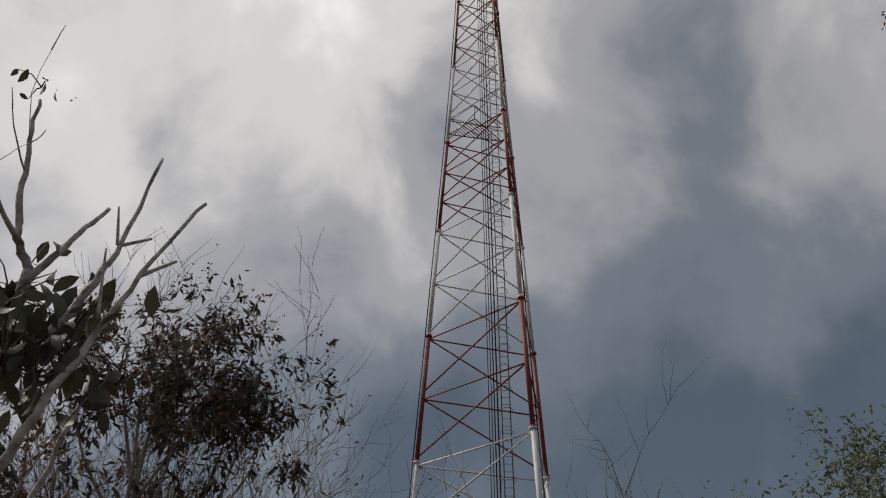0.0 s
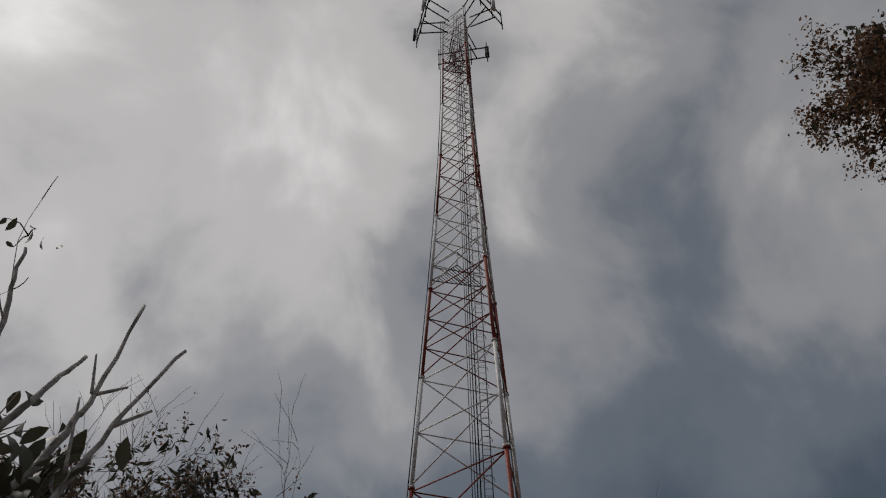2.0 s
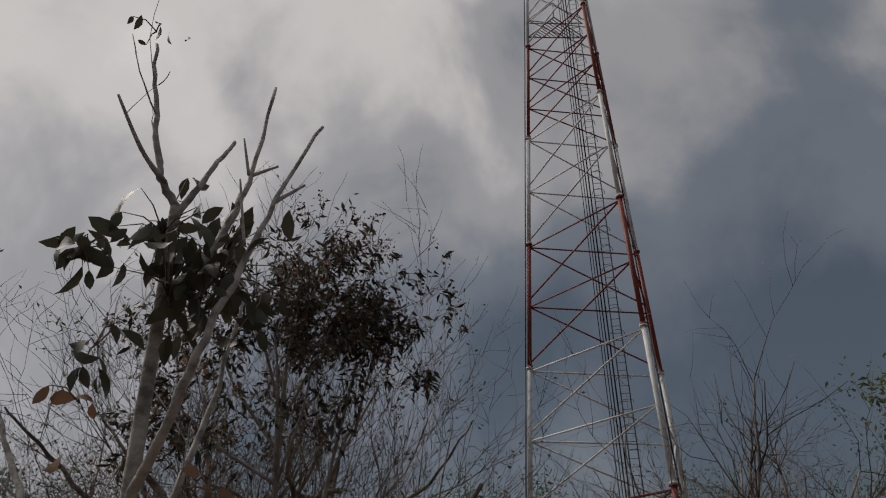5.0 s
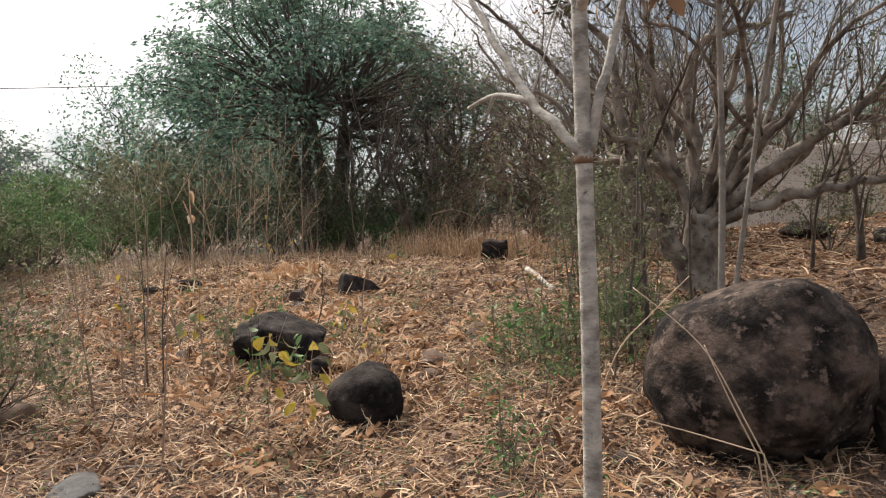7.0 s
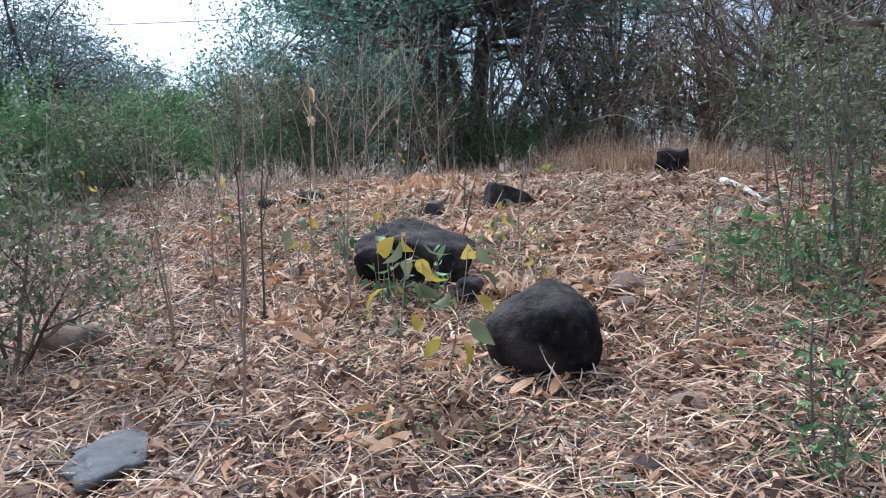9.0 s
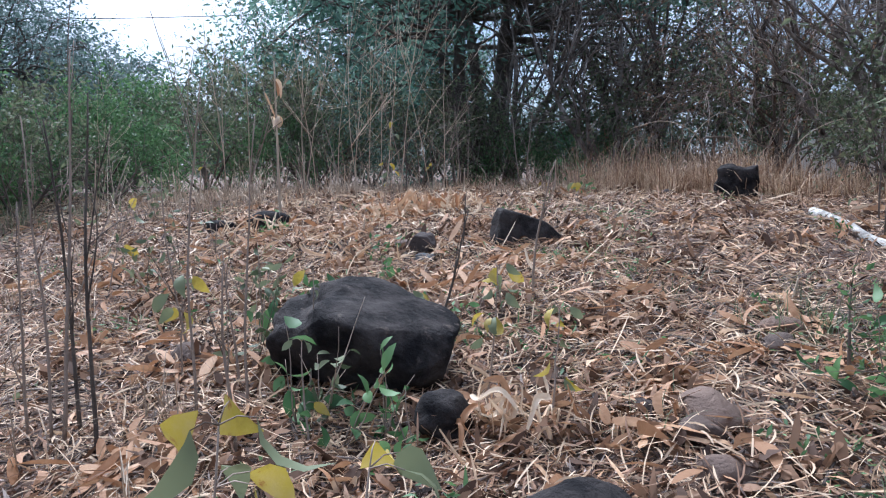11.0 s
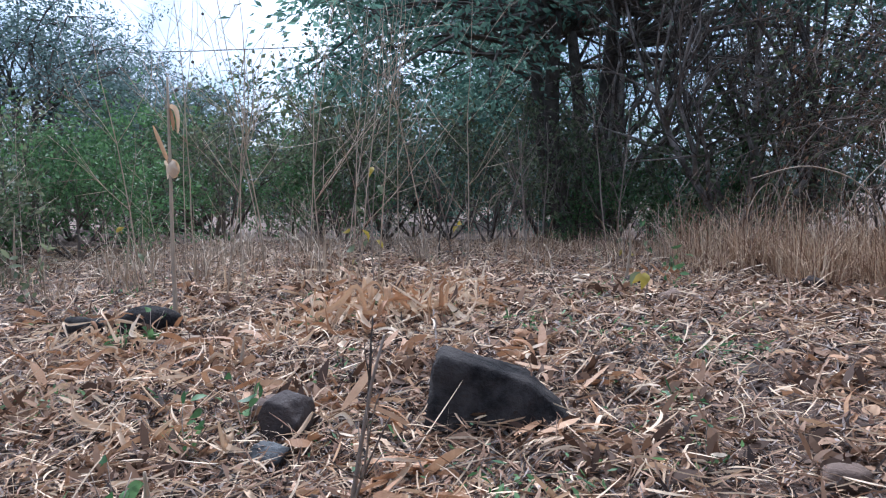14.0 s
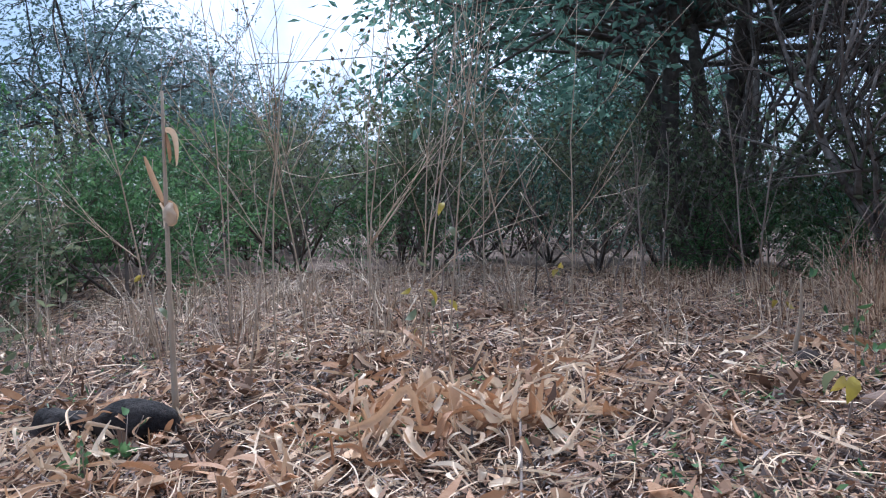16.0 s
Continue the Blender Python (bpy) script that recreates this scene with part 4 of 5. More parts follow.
set_out(vine_bush, [(-9.6, 14.4, 0, 0.95), (-6.6, 16.2, 30, 0.85), (0.2, 17.5, 20, 0.75), (2.6, 17.0, 140, 0.75), (-0.9, 19.2, 260, 0.8), (3.9, 18.2, 70, 0.85), (0.4, 22.0, 60, 0.8), (3.0, 22.8, 140, 0.85), (-2.0, 23.0, 200, 0.7), (5.6, 22, 20, 0.85), (-4.6, 22.6, 100, 0.6), (8.5, 21, 300, 0.9), (1.8, 18.5, 250, 0.55), (-7.0, 27.6, 20, 1.1), (-3.4, 28.0, 130, 1.2), (0.2, 27.4, 240, 1.1), (3.6, 27.2, 330, 1.1), (7.2, 27.6, 80, 1.2)])

# the brown flowering tree behind the sapling, and the one that hangs over from the side
FLOWER = dict(OPEN, count=[6, 6, 5], lift=[0.02, 0.05, 0.03, 0.0])


def build_flowering_tree():
    rng = np.random.default_rng(41)
    x, y = -2.6, 6.9
    z = tz(x, y)
    o = np.array([x, y, z])
    root = base("flowering_tree", x, y, z, "slim tree, dark leaves and brown flower heads", "tree")
    tubes, tips = [Tubes(), Tubes(), Tubes()], []
    spec = dict(OPEN, count=[5, 5, 4], rise=0.1, ratio=[(0.4, 0.6), (0.45, 0.7), (0.45, 0.7)])
    tubes[0].add(curve([(0, 0, -0.1), (0.08, -0.05, 1.6), (0.1, -0.1, 3.0), (0.15, -0.2, 4.2)]), np.linspace(0.035, 0.02, 16), 8)
    tubes[0].add(curve([(0.05, 0, -0.05), (0.3, 0, 1.6), (0.55, -0.05, 3.0), (0.8, -0.05, 4.2)]), np.linspace(0.025, 0.014, 16), 7)
    for pts in ([(-2.5, 6.75, 3.6), (-2.7, 6.55, 4.4), (-2.75, 6.45, 5.0)], [(-2.5, 6.75, 3.8), (-2.35, 6.65, 4.6), (-2.3, 6.55, 5.0)], [(-2.5, 6.75, 3.4), (-2.15, 6.75, 4.1), (-1.95, 6.75, 4.6)], [(-2.5, 6.75, 3.2), (-2.9, 6.55, 3.8), (-3.05, 6.4, 4.3)],
                [(-1.8, 6.85, 3.3), (-1.7, 6.85, 3.8), (-1.6, 6.85, 4.1)], [(-2.5, 6.75, 3.0), (-2.5, 6.65, 3.8), (-2.55, 6.55, 4.4)], [(-2.5, 6.8, 2.9), (-2.2, 6.55, 3.5), (-2.1, 6.45, 4.0)], [(-2.5, 6.8, 2.9), (-3.1, 6.5, 3.3), (-3.4, 6.3, 3.7)]):
        fixed_limb(rng, tubes, [np.array(p) - o for p in pts], 0.018, 0.007, spec, tips, 6, 0.3, reach=0.55)
    tubes[0].make("trunk", M["bark_grey"], root)
    tagged(tubes[1].make("limb", M["bark_grey"], root), kind="stuff")
    tagged(tubes[2].make("twig", M["twig"], root), kind="stuff")
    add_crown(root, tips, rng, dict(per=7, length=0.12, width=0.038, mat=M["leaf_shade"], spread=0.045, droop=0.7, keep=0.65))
    add_crown(root, tips, rng, dict(per=12, length=0.04, width=0.025, mat=M["leaf_brown"], spread=0.04, droop=0.0, keep=0.6, **{"from": 0.75}), "flower_head")


build_flowering_tree()


def build_overhanging_tree():
    rng = np.random.default_rng(42)
    x, y = 5.6, 3.0
    z = tz(x, y)
    o = np.array([x, y, z])
    root = base("overhanging_tree", x, y, z, "tall tree, crown thick with small brown seed heads", "tree")
    tubes, tips = [Tubes(), Tubes(), Tubes()], []
    spec = dict(OPEN, count=[5, 5, 4], rise=0.1, ratio=[(0.4, 0.6), (0.45, 0.7), (0.45, 0.7)])
    tubes[0].add(curve([(0, 0, -0.1), (-0.1, 0.1, 2.5), (-0.2, 0.2, 5.0), (-0.3, 0.3, 7.0)]), np.linspace(0.11, 0.06, 16), 9)
    for pts in ([(5.3, 3.3, 6.3), (4.5, 3.5, 6.6), (3.75, 3.65, 7.0)], [(5.3, 3.3, 6.5), (4.5, 3.4, 6.7), (3.7, 3.5, 6.95)], [(5.3, 3.3, 6.6), (4.7, 3.4, 6.8), (4.0, 3.4, 7.1)], [(5.3, 3.3, 6.4), (4.7, 3.6, 6.8), (4.1, 3.7, 7.05)],
                [(5.3, 3.3, 6.2), (5.8, 3.0, 6.9), (6.2, 2.8, 7.4)], [(5.3, 3.3, 6.6), (5.5, 3.0, 7.3), (5.6, 2.7, 7.8)]):
        fixed_limb(rng, tubes, [np.array(p) - o for p in pts], 0.04, 0.015, spec, tips, 9, 0.45, reach=0.30)
    tubes[0].make("trunk", M["bark_dark"], root)
    tagged(tubes[1].make("limb", M["bark_dark"], root), kind="stuff")
    tagged(tubes[2].make("twig", M["twig_brown"], root), kind="stuff")
    add_crown(root, tips, rng, dict(per=40, length=0.036, width=0.024, mat=M["leaf_brown"], spread=0.055, droop=0.2))
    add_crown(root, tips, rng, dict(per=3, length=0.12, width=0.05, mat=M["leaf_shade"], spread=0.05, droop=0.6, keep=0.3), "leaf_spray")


build_overhanging_tree()
tree("acacia_bush", 4.7, 7.3, [((0.1, 0, 1), 3.2, 0.06, (0, 0, -0.1)), ((-0.08, 0.1, 0.95), 3.1, 0.05, (0, 0, 0)), ((0.3, 0.2, 0.95), 3.3, 0.05, (0, 0, 0)), ((0.2, -0.2, 0.95), 3.1, 0.05, (0, 0, 0))],
     dict(OPEN, ratio=[(0.4, 0.6), (0.45, 0.65), (0.4, 0.6)]), 43, M["bark_dark"], M["twig"],
     dict(per=60, length=0.075, width=0.032, mat=M["leaf_olive"], spread=0.1), "acacia with olive-green pinnate leaves")


# ---- straw, husks and dead leaves on the field ----
def strips(name, n, where, length, width, mat, seed, label, curl=0.25, raise_by=0.0, parts_n=3, tilt=0.12):
    """Flat, bent strips strewn on the ground, each a short ribbon."""
    rng = np.random.default_rng(seed)
    xy = where(rng, n)
    n = len(xy)
    L, W = rng.uniform(*length, n) , rng.uniform(*width, n)
    a = rng.uniform(0, 2 * np.pi, n)
    d = np.stack([np.cos(a), np.sin(a)], -1)
    s = np.stack([-d[:, 1], d[:, 0]], -1)
    bend, slope = rng.normal(0, curl, n), rng.normal(0, tilt, n)
    roll = rng.normal(0, 0.8, n)
    lift = np.abs(rng.normal(0, 0.012, n)) + raise_by * rng.uniform(0, 1, n) + np.abs(slope) * L * 0.5
    rows = []
    for i in range(parts_n + 1):
        u = i / parts_n - 0.5
        mid = xy + d * (L * u)[:, None] + s * (bend * L * (u * u))[:, None]
        w = W * (1 - (2 * abs(u)) ** 3 * 0.85) * 0.5
        zc = terrain(mid[:, 0], mid[:, 1]) + lift + slope * L * u + 0.35 * np.abs(bend) * L * (0.25 - u * u) + 0.006
        for sg in (-1, 1):
            p = mid + s * (w * sg * np.cos(roll))[:, None]
            rows.append(np.column_stack([p, zc + w * sg * np.sin(roll)]))
    v = np.stack(rows, 1).reshape(-1, 3)
    k = np.arange(n)[:, None, None] * (2 * (parts_n + 1))
    quad = np.array([[2 * i, 2 * i + 1, 2 * i + 3, 2 * i + 2] for i in range(parts_n)])[None]
    f = (k + quad).reshape(-1, 4)
    ob = mesh_object(name, v.tolist(), f.tolist(), mat)
    return tagged(ob, label, "litter", kind="stuff")


def over_field(rng, n):
    return np.column_stack([rng.uniform(-16.5, 1.5, n), rng.uniform(0.5, 15.5, n)])


def along_walk(rng, n):
    s = rng.uniform(0, 1, n)
    c = np.column_stack([-2.0 - 8.8 * s, 3.2 + 4.6 * s])
    return c + np.column_stack([rng.normal(0, 1.3, n), rng.normal(0, 1.8, n)])


def near_end(rng, n):
    return np.array([-9.6, 7.4]) + np.column_stack([rng.normal(0, 1.7, n), rng.normal(0, 1.7, n)])


def clearing(rng, n):
    return np.column_stack([rng.uniform(-9, 6, n), rng.uniform(9, 24, n)])


strips("straw_litter", 46000, over_field, (0.05, 0.28), (0.003, 0.010), M["straw"], 1, "dry maize straw strewn over the field", tilt=0.25, curl=0.4, parts_n=4)
strips("straw_litter", 34000, along_walk, (0.03, 0.20), (0.003, 0.010), M["straw"], 2, "dry maize straw strewn over the field", raise_by=0.04, tilt=0.3, curl=0.42, parts_n=4)
strips("leaf_litter", 52000, over_field, (0.03, 0.075), (0.010, 0.030), M["litter"], 3, "brown dead leaves covering the soil", parts_n=2, tilt=0.35)
strips("leaf_litter", 52000, along_walk, (0.02, 0.065), (0.010, 0.028), M["litter"], 4, "brown dead leaves covering the soil", parts_n=2, tilt=0.4)
strips("husk_litter", 2200, over_field, (0.06, 0.20), (0.008, 0.022), M["husk"], 5, "torn corn husks scattered on the field", curl=0.5)
strips("husk_litter", 1500, along_walk, (0.06, 0.22), (0.010, 0.03), M["husk"], 6, "torn corn husks scattered on the field", curl=0.5, raise_by=0.03)
strips("husk_litter", 900, near_end, (0.05, 0.22), (0.006, 0.02), M["husk"], 7, "torn corn husks scattered on the field", curl=0.6, raise_by=0.08, parts_n=5, tilt=0.2)
strips("leaf_litter", 17000, clearing, (0.08, 0.2), (0.04, 0.08), M["leaf_brown"], 8, "reddish-brown leaves over the clearing", parts_n=2)
strips("straw_litter", 2600, clearing, (0.15, 0.5), (0.01, 0.03), M["straw"], 9, "dry straw over the clearing")
strips("crumbled_litter", 46000, along_walk, (0.010, 0.045), (0.004, 0.014), M["grey_litter"], 10, "crumbled grey bits of dead plants", parts_n=2, tilt=0.5, raise_by=0.02)
strips("crumbled_litter", 26000, near_end, (0.010, 0.06), (0.004, 0.014), M["grey_litter"], 11, "crumbled grey bits of dead plants", parts_n=2, tilt=0.5, raise_by=0.03)
strips("crumbled_litter", 24000, over_field, (0.02, 0.09), (0.006, 0.02), M["grey_litter"], 12, "crumbled grey bits of dead plants", parts_n=2, tilt=0.4)
strips("leaf_litter", 12000, near_end, (0.02, 0.07), (0.010, 0.028), M["litter"], 13, "brown dead leaves covering the soil", parts_n=2, tilt=0.5, raise_by=0.03)


def clumps(rng, n):
    """Many small patches along the way."""
    middle = along_walk(rng, 150)
    return middle[rng.integers(0, 150, n)] + rng.normal(0, 0.11, (n, 2))


strips("sprouting_weeds", 3600, clumps, (0.02, 0.055), (0.008, 0.02), M["leaf_green"], 14, "tiny green weeds sprouting through the litter", parts_n=2, tilt=0.5, raise_by=0.07)
strips("leaf_litter", 8500, clumps, (0.04, 0.11), (0.02, 0.05), M["leaf_brown"], 15, "reddish-brown leaves in small drifts", parts_n=3, tilt=0.5, raise_by=0.03, curl=0.5)
strips("crumbled_litter", 9000, clumps, (0.02, 0.07), (0.008, 0.02), M["bark_dark"], 16, "dark rotten plant bits in small drifts", parts_n=2, tilt=0.4, raise_by=0.02)
strips("husk_litter", 1500, clumps, (0.06, 0.22), (0.02, 0.055), M["husk"], 17, "pale torn corn husks in small drifts", curl=0.6, parts_n=5, tilt=0.3, raise_by=0.05)


# ---- dry sticks lying about ----
def sticks(n, seed):
    rng = np.random.default_rng(seed)
    tb = Tubes()
    for x, y in along_walk(rng, n):
        a = rng.uniform(0, 6.28)
        L = rng.uniform(0.2, 0.9)
        pts = []
        for i in range(5):
            u = i / 4 - 0.5
            px, py = x + math.cos(a) * L * u, y + math.sin(a) * L * u + rng.normal(0, 0.01)
            pts.append((px, py, tz(px, py) + 0.025 + rng.uniform(0, 0.02)))
        tb.add(pts, np.linspace(rng.uniform(0.003, 0.008), 0.002, 5), 4)
    ob = tb.make("fallen_sticks", M["twig"])
    tagged(ob, "thin dry sticks lying in the litter", "sticks", kind="stuff")


sticks(800, 21)


def laid_pole(name, a, b, r, mat, label, category):
    rng = np.random.default_rng(int(abs(a[0] * 100)))
    pts = []
    for i in range(9):
        u = i / 8
        x, y = a[0] + (b[0] - a[0]) * u, a[1] + (b[1] - a[1]) * u
        pts.append((x, y, tz(x, y) + r * 0.8 + a[2] + (b[2] - a[2]) * u))
    tb = Tubes()
    tb.add(np.array(pts) + rng.normal(0, r * 0.15, (9, 3)), np.linspace(r, r * 0.7, 9), 8)
    return tagged(tb.make(name, mat), label, category)


laid_pole("fallen_branch", (-6.5, 9.6, 0), (-5.4, 8.6, 0.0), 0.045, M["bark_pale"], "bleached branch lying on the litter", "branch")
laid_pole("maize_stalk", (-10.5, 7.15, 0.02), (-9.35, 7.55, 0.05), 0.016, M["husk"], "dry maize stalk lying on husks", "stalk")
laid_pole("fallen_stick", (-8.2, 7.35, 0.0), (-9.4, 7.9, 0.10), 0.008, M["twig"], "long thin stick lying across the husks", "stick")
laid_pole("fallen_stick", (-9.4, 7.7, 0.02), (-8.6, 8.2, 0.02), 0.013, M["bark_dark"], "dark rotten stick on the litter", "stick")


# ---- upright dry stalks and weeds ----
def dry_stem(name, x, y, height, r, forks, seed, mat, label, lean=(0, 0), heads=0.0, spread=0.45, group="dry weed stalks"):
    rng = np.random.default_rng(seed)
    root = base(name, x, y, tz(x, y), label, "stalk", group)
    main, fine = Tubes(), Tubes()
    pts, d = bent_line(rng, (0, 0, -0.02), (lean[0], lean[1], 1), height, 9, 0.035)
    rad = np.linspace(r, r * 0.3, len(pts))
    main.add(pts, rad, 6)
    ends = [pts[-1]]
    for i in range(forks):
        k = int(rng.uniform(0.35, 0.95) * (len(pts) - 2))
        out = rng.normal(0, 1, 3)
        out[2] = 0
        bd = unit(unit(out) * spread + unit(pts[k + 1] - pts[k]) * 0.8)
        bp, bl = bent_line(rng, pts[k], bd, height * rng.uniform(0.2, 0.5), 6, 0.06, 0.02)
        fine.add(bp, np.linspace(rad[k] * 0.6, 0.0018, len(bp)), 4)
        ends.append(bp[-1])
        for j in range(rng.integers(1, 4)):
            q = int(rng.uniform(0.3, 0.9) * 5)
            cd = unit(bl + rng.normal(0, 0.5, 3))
            cp, _ = bent_line(rng, bp[q], cd, height * rng.uniform(0.06, 0.2), 4, 0.08)
            fine.add(cp, np.linspace(0.0025, 0.0012, len(cp)), 3)
            ends.append(cp[-1])
    main.make("stem", mat, root)
    if fine.v:
        tagged(fine.make("side_twig", mat, root), kind="stuff")
    if heads:
        for q in ends:
            if rng.uniform() < heads:
                bm = bmesh.new()
                bmesh.ops.create_icosphere(bm, subdivisions=1, radius=0.014, matrix=Matrix.Translation(q))
                part("seed_head", bm, M["bark_dark"], root)
    return root


TALL = [(-10.46, 7.77, 2.2, 5), (-10.37, 7.92, 2.3, 7), (-10.36, 8.39, 1.9, 5), (-10.94, 9.0, 2.1, 6), (-10.69, 6.85, 1.7, 5), (-10.92, 7.04, 2.1, 6), (-11.06, 7.26, 2.3, 7), (-11.44, 7.71, 2.4, 7),
        (-10.75, 7.6, 1.9, 6), (-12.46, 7.59, 2.4, 6), (-11.99, 6.86, 2.5, 7), (-11.8, 8.2, 2.2, 6), (-12.2, 8.9, 2.1, 5), (-11.5, 6.4, 2.0, 5), (-12.9, 6.9, 2.4, 6), (-11.2, 8.0, 2.0, 6)]
for n, (x, y, h, forks) in enumerate(TALL):
    dry_stem("dry_stalk", x, y, h * 1.15, 0.0065, forks + 1, 200 + n, M["stalk"], "tall forked dry weed stalk with seed heads", heads=0.12, spread=0.75, lean=(0.13 * math.sin(n * 2.1), 0.13 * math.cos(n * 1.7)))
rng_s = np.random.default_rng(77)
for n in range(12):
    x, y = rng_s.uniform(-14.2, -11.2), rng_s.uniform(4.6, 10.6)
    dry_stem("dry_stalk", x, y, rng_s.uniform(0.7, 1.9), 0.004, 6, 300 + n, M["stalk"], "thin dry weed stalk standing in the field edge", spread=0.8, lean=tuple(rng_s.normal(0, 0.16, 2)))
for n in range(14):
    x, y = rng_s.uniform(-8.2, -6.2), rng_s.uniform(2.6, 4.4)
    dry_stem("dry_stalk", x, y, rng_s.uniform(0.6, 1.6), 0.008, 2, 400 + n, M["twig_brown"], "upright brown weed stem without leaves", lean=tuple(rng_s.normal(0, 0.06, 2)), spread=0.25)
for n, (x, y, h) in enumerate(((-6.48, 3.70, 1.5), (-6.66, 3.61, 1.7), (-6.75, 3.70, 1.4), (-4.86, 2.77, 1.1), (-6.60, 5.55, 0.75), (-6.55, 6.27, 0.9), (-8.0, 6.9, 0.5), (-6.0, 4.1, 0.8), (-12.5, 9.5, 1.4), (-3.9, 4.9, 0.7))):
    dry_stem("dry_stalk", x, y, h, 0.010, 2, 430 + n, M["twig_brown"] if n % 2 else M["bark_dark"], "dark dry stem standing in the litter", lean=((0.35, 0.15) if n == 4 else (0.02, 0.03)), spread=0.2)
# brown dead brush at the edge of the field
for n in range(8):
    x, y = rng_s.uniform(-14.6, -12.2), rng_s.uniform(9.3, 12.2)
    dry_stem("dead_brush", x, y, rng_s.uniform(1.0, 2.2), 0.012, 8, 460 + n, M["twig_brown"], "reddish-brown dead brush at the field edge", lean=tuple(rng_s.normal(0, 0.15, 2)), spread=0.5, group="dead brush")


def seedlings(name, places, mat, label, seed, group, per=16, leaf=(0.05, 0.022), height=0.28):
    rng = np.random.default_rng(seed)
    for x, y, s in places:
        root = base(name, x, y, tz(x, y), label, "weed", group)
        tb = Tubes()
        pos, dr = [], []
        for _ in range(5):
            pts, d = bent_line(rng, (0, 0, -0.01), unit(rng.normal(0, 0.45, 3) + np.array([0, 0, 1])), height * s * rng.uniform(0.6, 1.2), 5, 0.1)
            tb.add(pts, np.linspace(0.004, 0.0015, len(pts)), 4)
            for _ in range(per // 3):
                k = rng.integers(1, 6)
                pos.append(pts[k])
                dr.append(unit(rng.normal(0, 1, 3) + np.array([0, 0, 0.4])))
        tb.make("stem", M["twig_brown"], root)
        n = len(pos)
        leaves("foliage", pos, dr, leaf[0] * s * rng.uniform(0.7, 1.3, n), leaf[1] * s, mat, rng, root, detail=True, droop=0.1)


seedlings("green_weed", [(-4.17, 6.48, 1.9), (-4.41, 6.2, 1.9), (-4.0, 6.8, 1.8), (-3.9, 6.2, 1.6), (-4.6, 6.6, 1.5), (-6.5, 5.6, 1.1), (-6.9, 5.3, 1.1), (-5.7, 4.6, 1.2), (-9.9, 6.1, 0.9), (-8.15, 6.2, 0.9), (-10.0, 10.45, 1.6), (-7.1, 7.0, 0.6),
                         (-3.6, 6.0, 1.1), (-6.9, 7.7, 0.6), (-3.3, 6.5, 1.2), (-6.4, 7.0, 0.5), (-9.6, 7.0, 0.6), (-5.4, 6.9, 0.7), (-5.9, 8.8, 0.8)], M["leaf_green"], "low weed with small fresh green leaves", 51, "green weeds")
seedlings("olive_weed", [(-5.97, 4.47, 1.4), (-6.9, 4.6, 1.6), (-7.4, 4.9, 1.5), (-6.6, 4.8, 1.3), (-7.9, 5.0, 1.4), (-8.6, 4.6, 1.6), (-9.2, 5.0, 1.4), (-7.2, 3.2, 1.5), (-11.6, 5.6, 1.6), (-12.2, 5.0, 1.8), (-12.8, 5.6, 1.6)],
          M["leaf_olive"], "straggling weed with dull olive leaves", 52, "olive weeds", height=0.4)

seedlings("broadleaf_weed", [(-6.05, 4.40, 1.3), (-5.78, 4.46, 1.1), (-6.7, 4.7, 1.3), (-6.95, 5.0, 1.0), (-5.5, 4.6, 0.9), (-9.95, 6.25, 0.8), (-8.25, 6.45, 0.8), (-9.3, 9.8, 0.8), (-7.6, 5.9, 0.8), (-6.3, 5.6, 0.7)],
          M["leaf_green"], "young weed with broad green leaves", 53, "broadleaf weeds", per=10, leaf=(0.085, 0.042), height=0.34)


def yellow_weed(x, y, height, count, size, seed, lean=(0, 0), mat=None):
    rng = np.random.default_rng(seed)
    root = base("yellowing_weed", x, y, tz(x, y), "spindly weed with large yellowing leaves", "weed", "yellow-leaved weeds")
    tb = Tubes()
    pts, d = bent_line(rng, (0, 0, -0.01), (lean[0], lean[1], 1), height, 7, 0.07)
    tb.add(pts, np.linspace(0.006, 0.002, len(pts)), 5)
    pos, dr = [], []
    for i in range(count):
        k = rng.integers(3, 8)
        out = unit(np.array([*rng.normal(0, 1, 2), 0.2]))
        q = pts[k] + out * size * 0.5
        tb.add([pts[k], (pts[k] + q) / 2 + np.array([0, 0, 0.01]), q], [0.002, 0.0017, 0.0014], 3)
        pos.append(q)
        dr.append(out + np.array([0, 0, -0.5]))
    tb.make("stem", M["twig_brown"], root)
    for i in range(count):
        s = size * rng.uniform(0.7, 1.2)
        leaves("leaf", [pos[i]], [dr[i]], s, s * 0.5, mat or (M["leaf_yellow"] if i % 2 else M["leaf_olive"]), rng, root, droop=0.6, detail=True, curl=0.5)


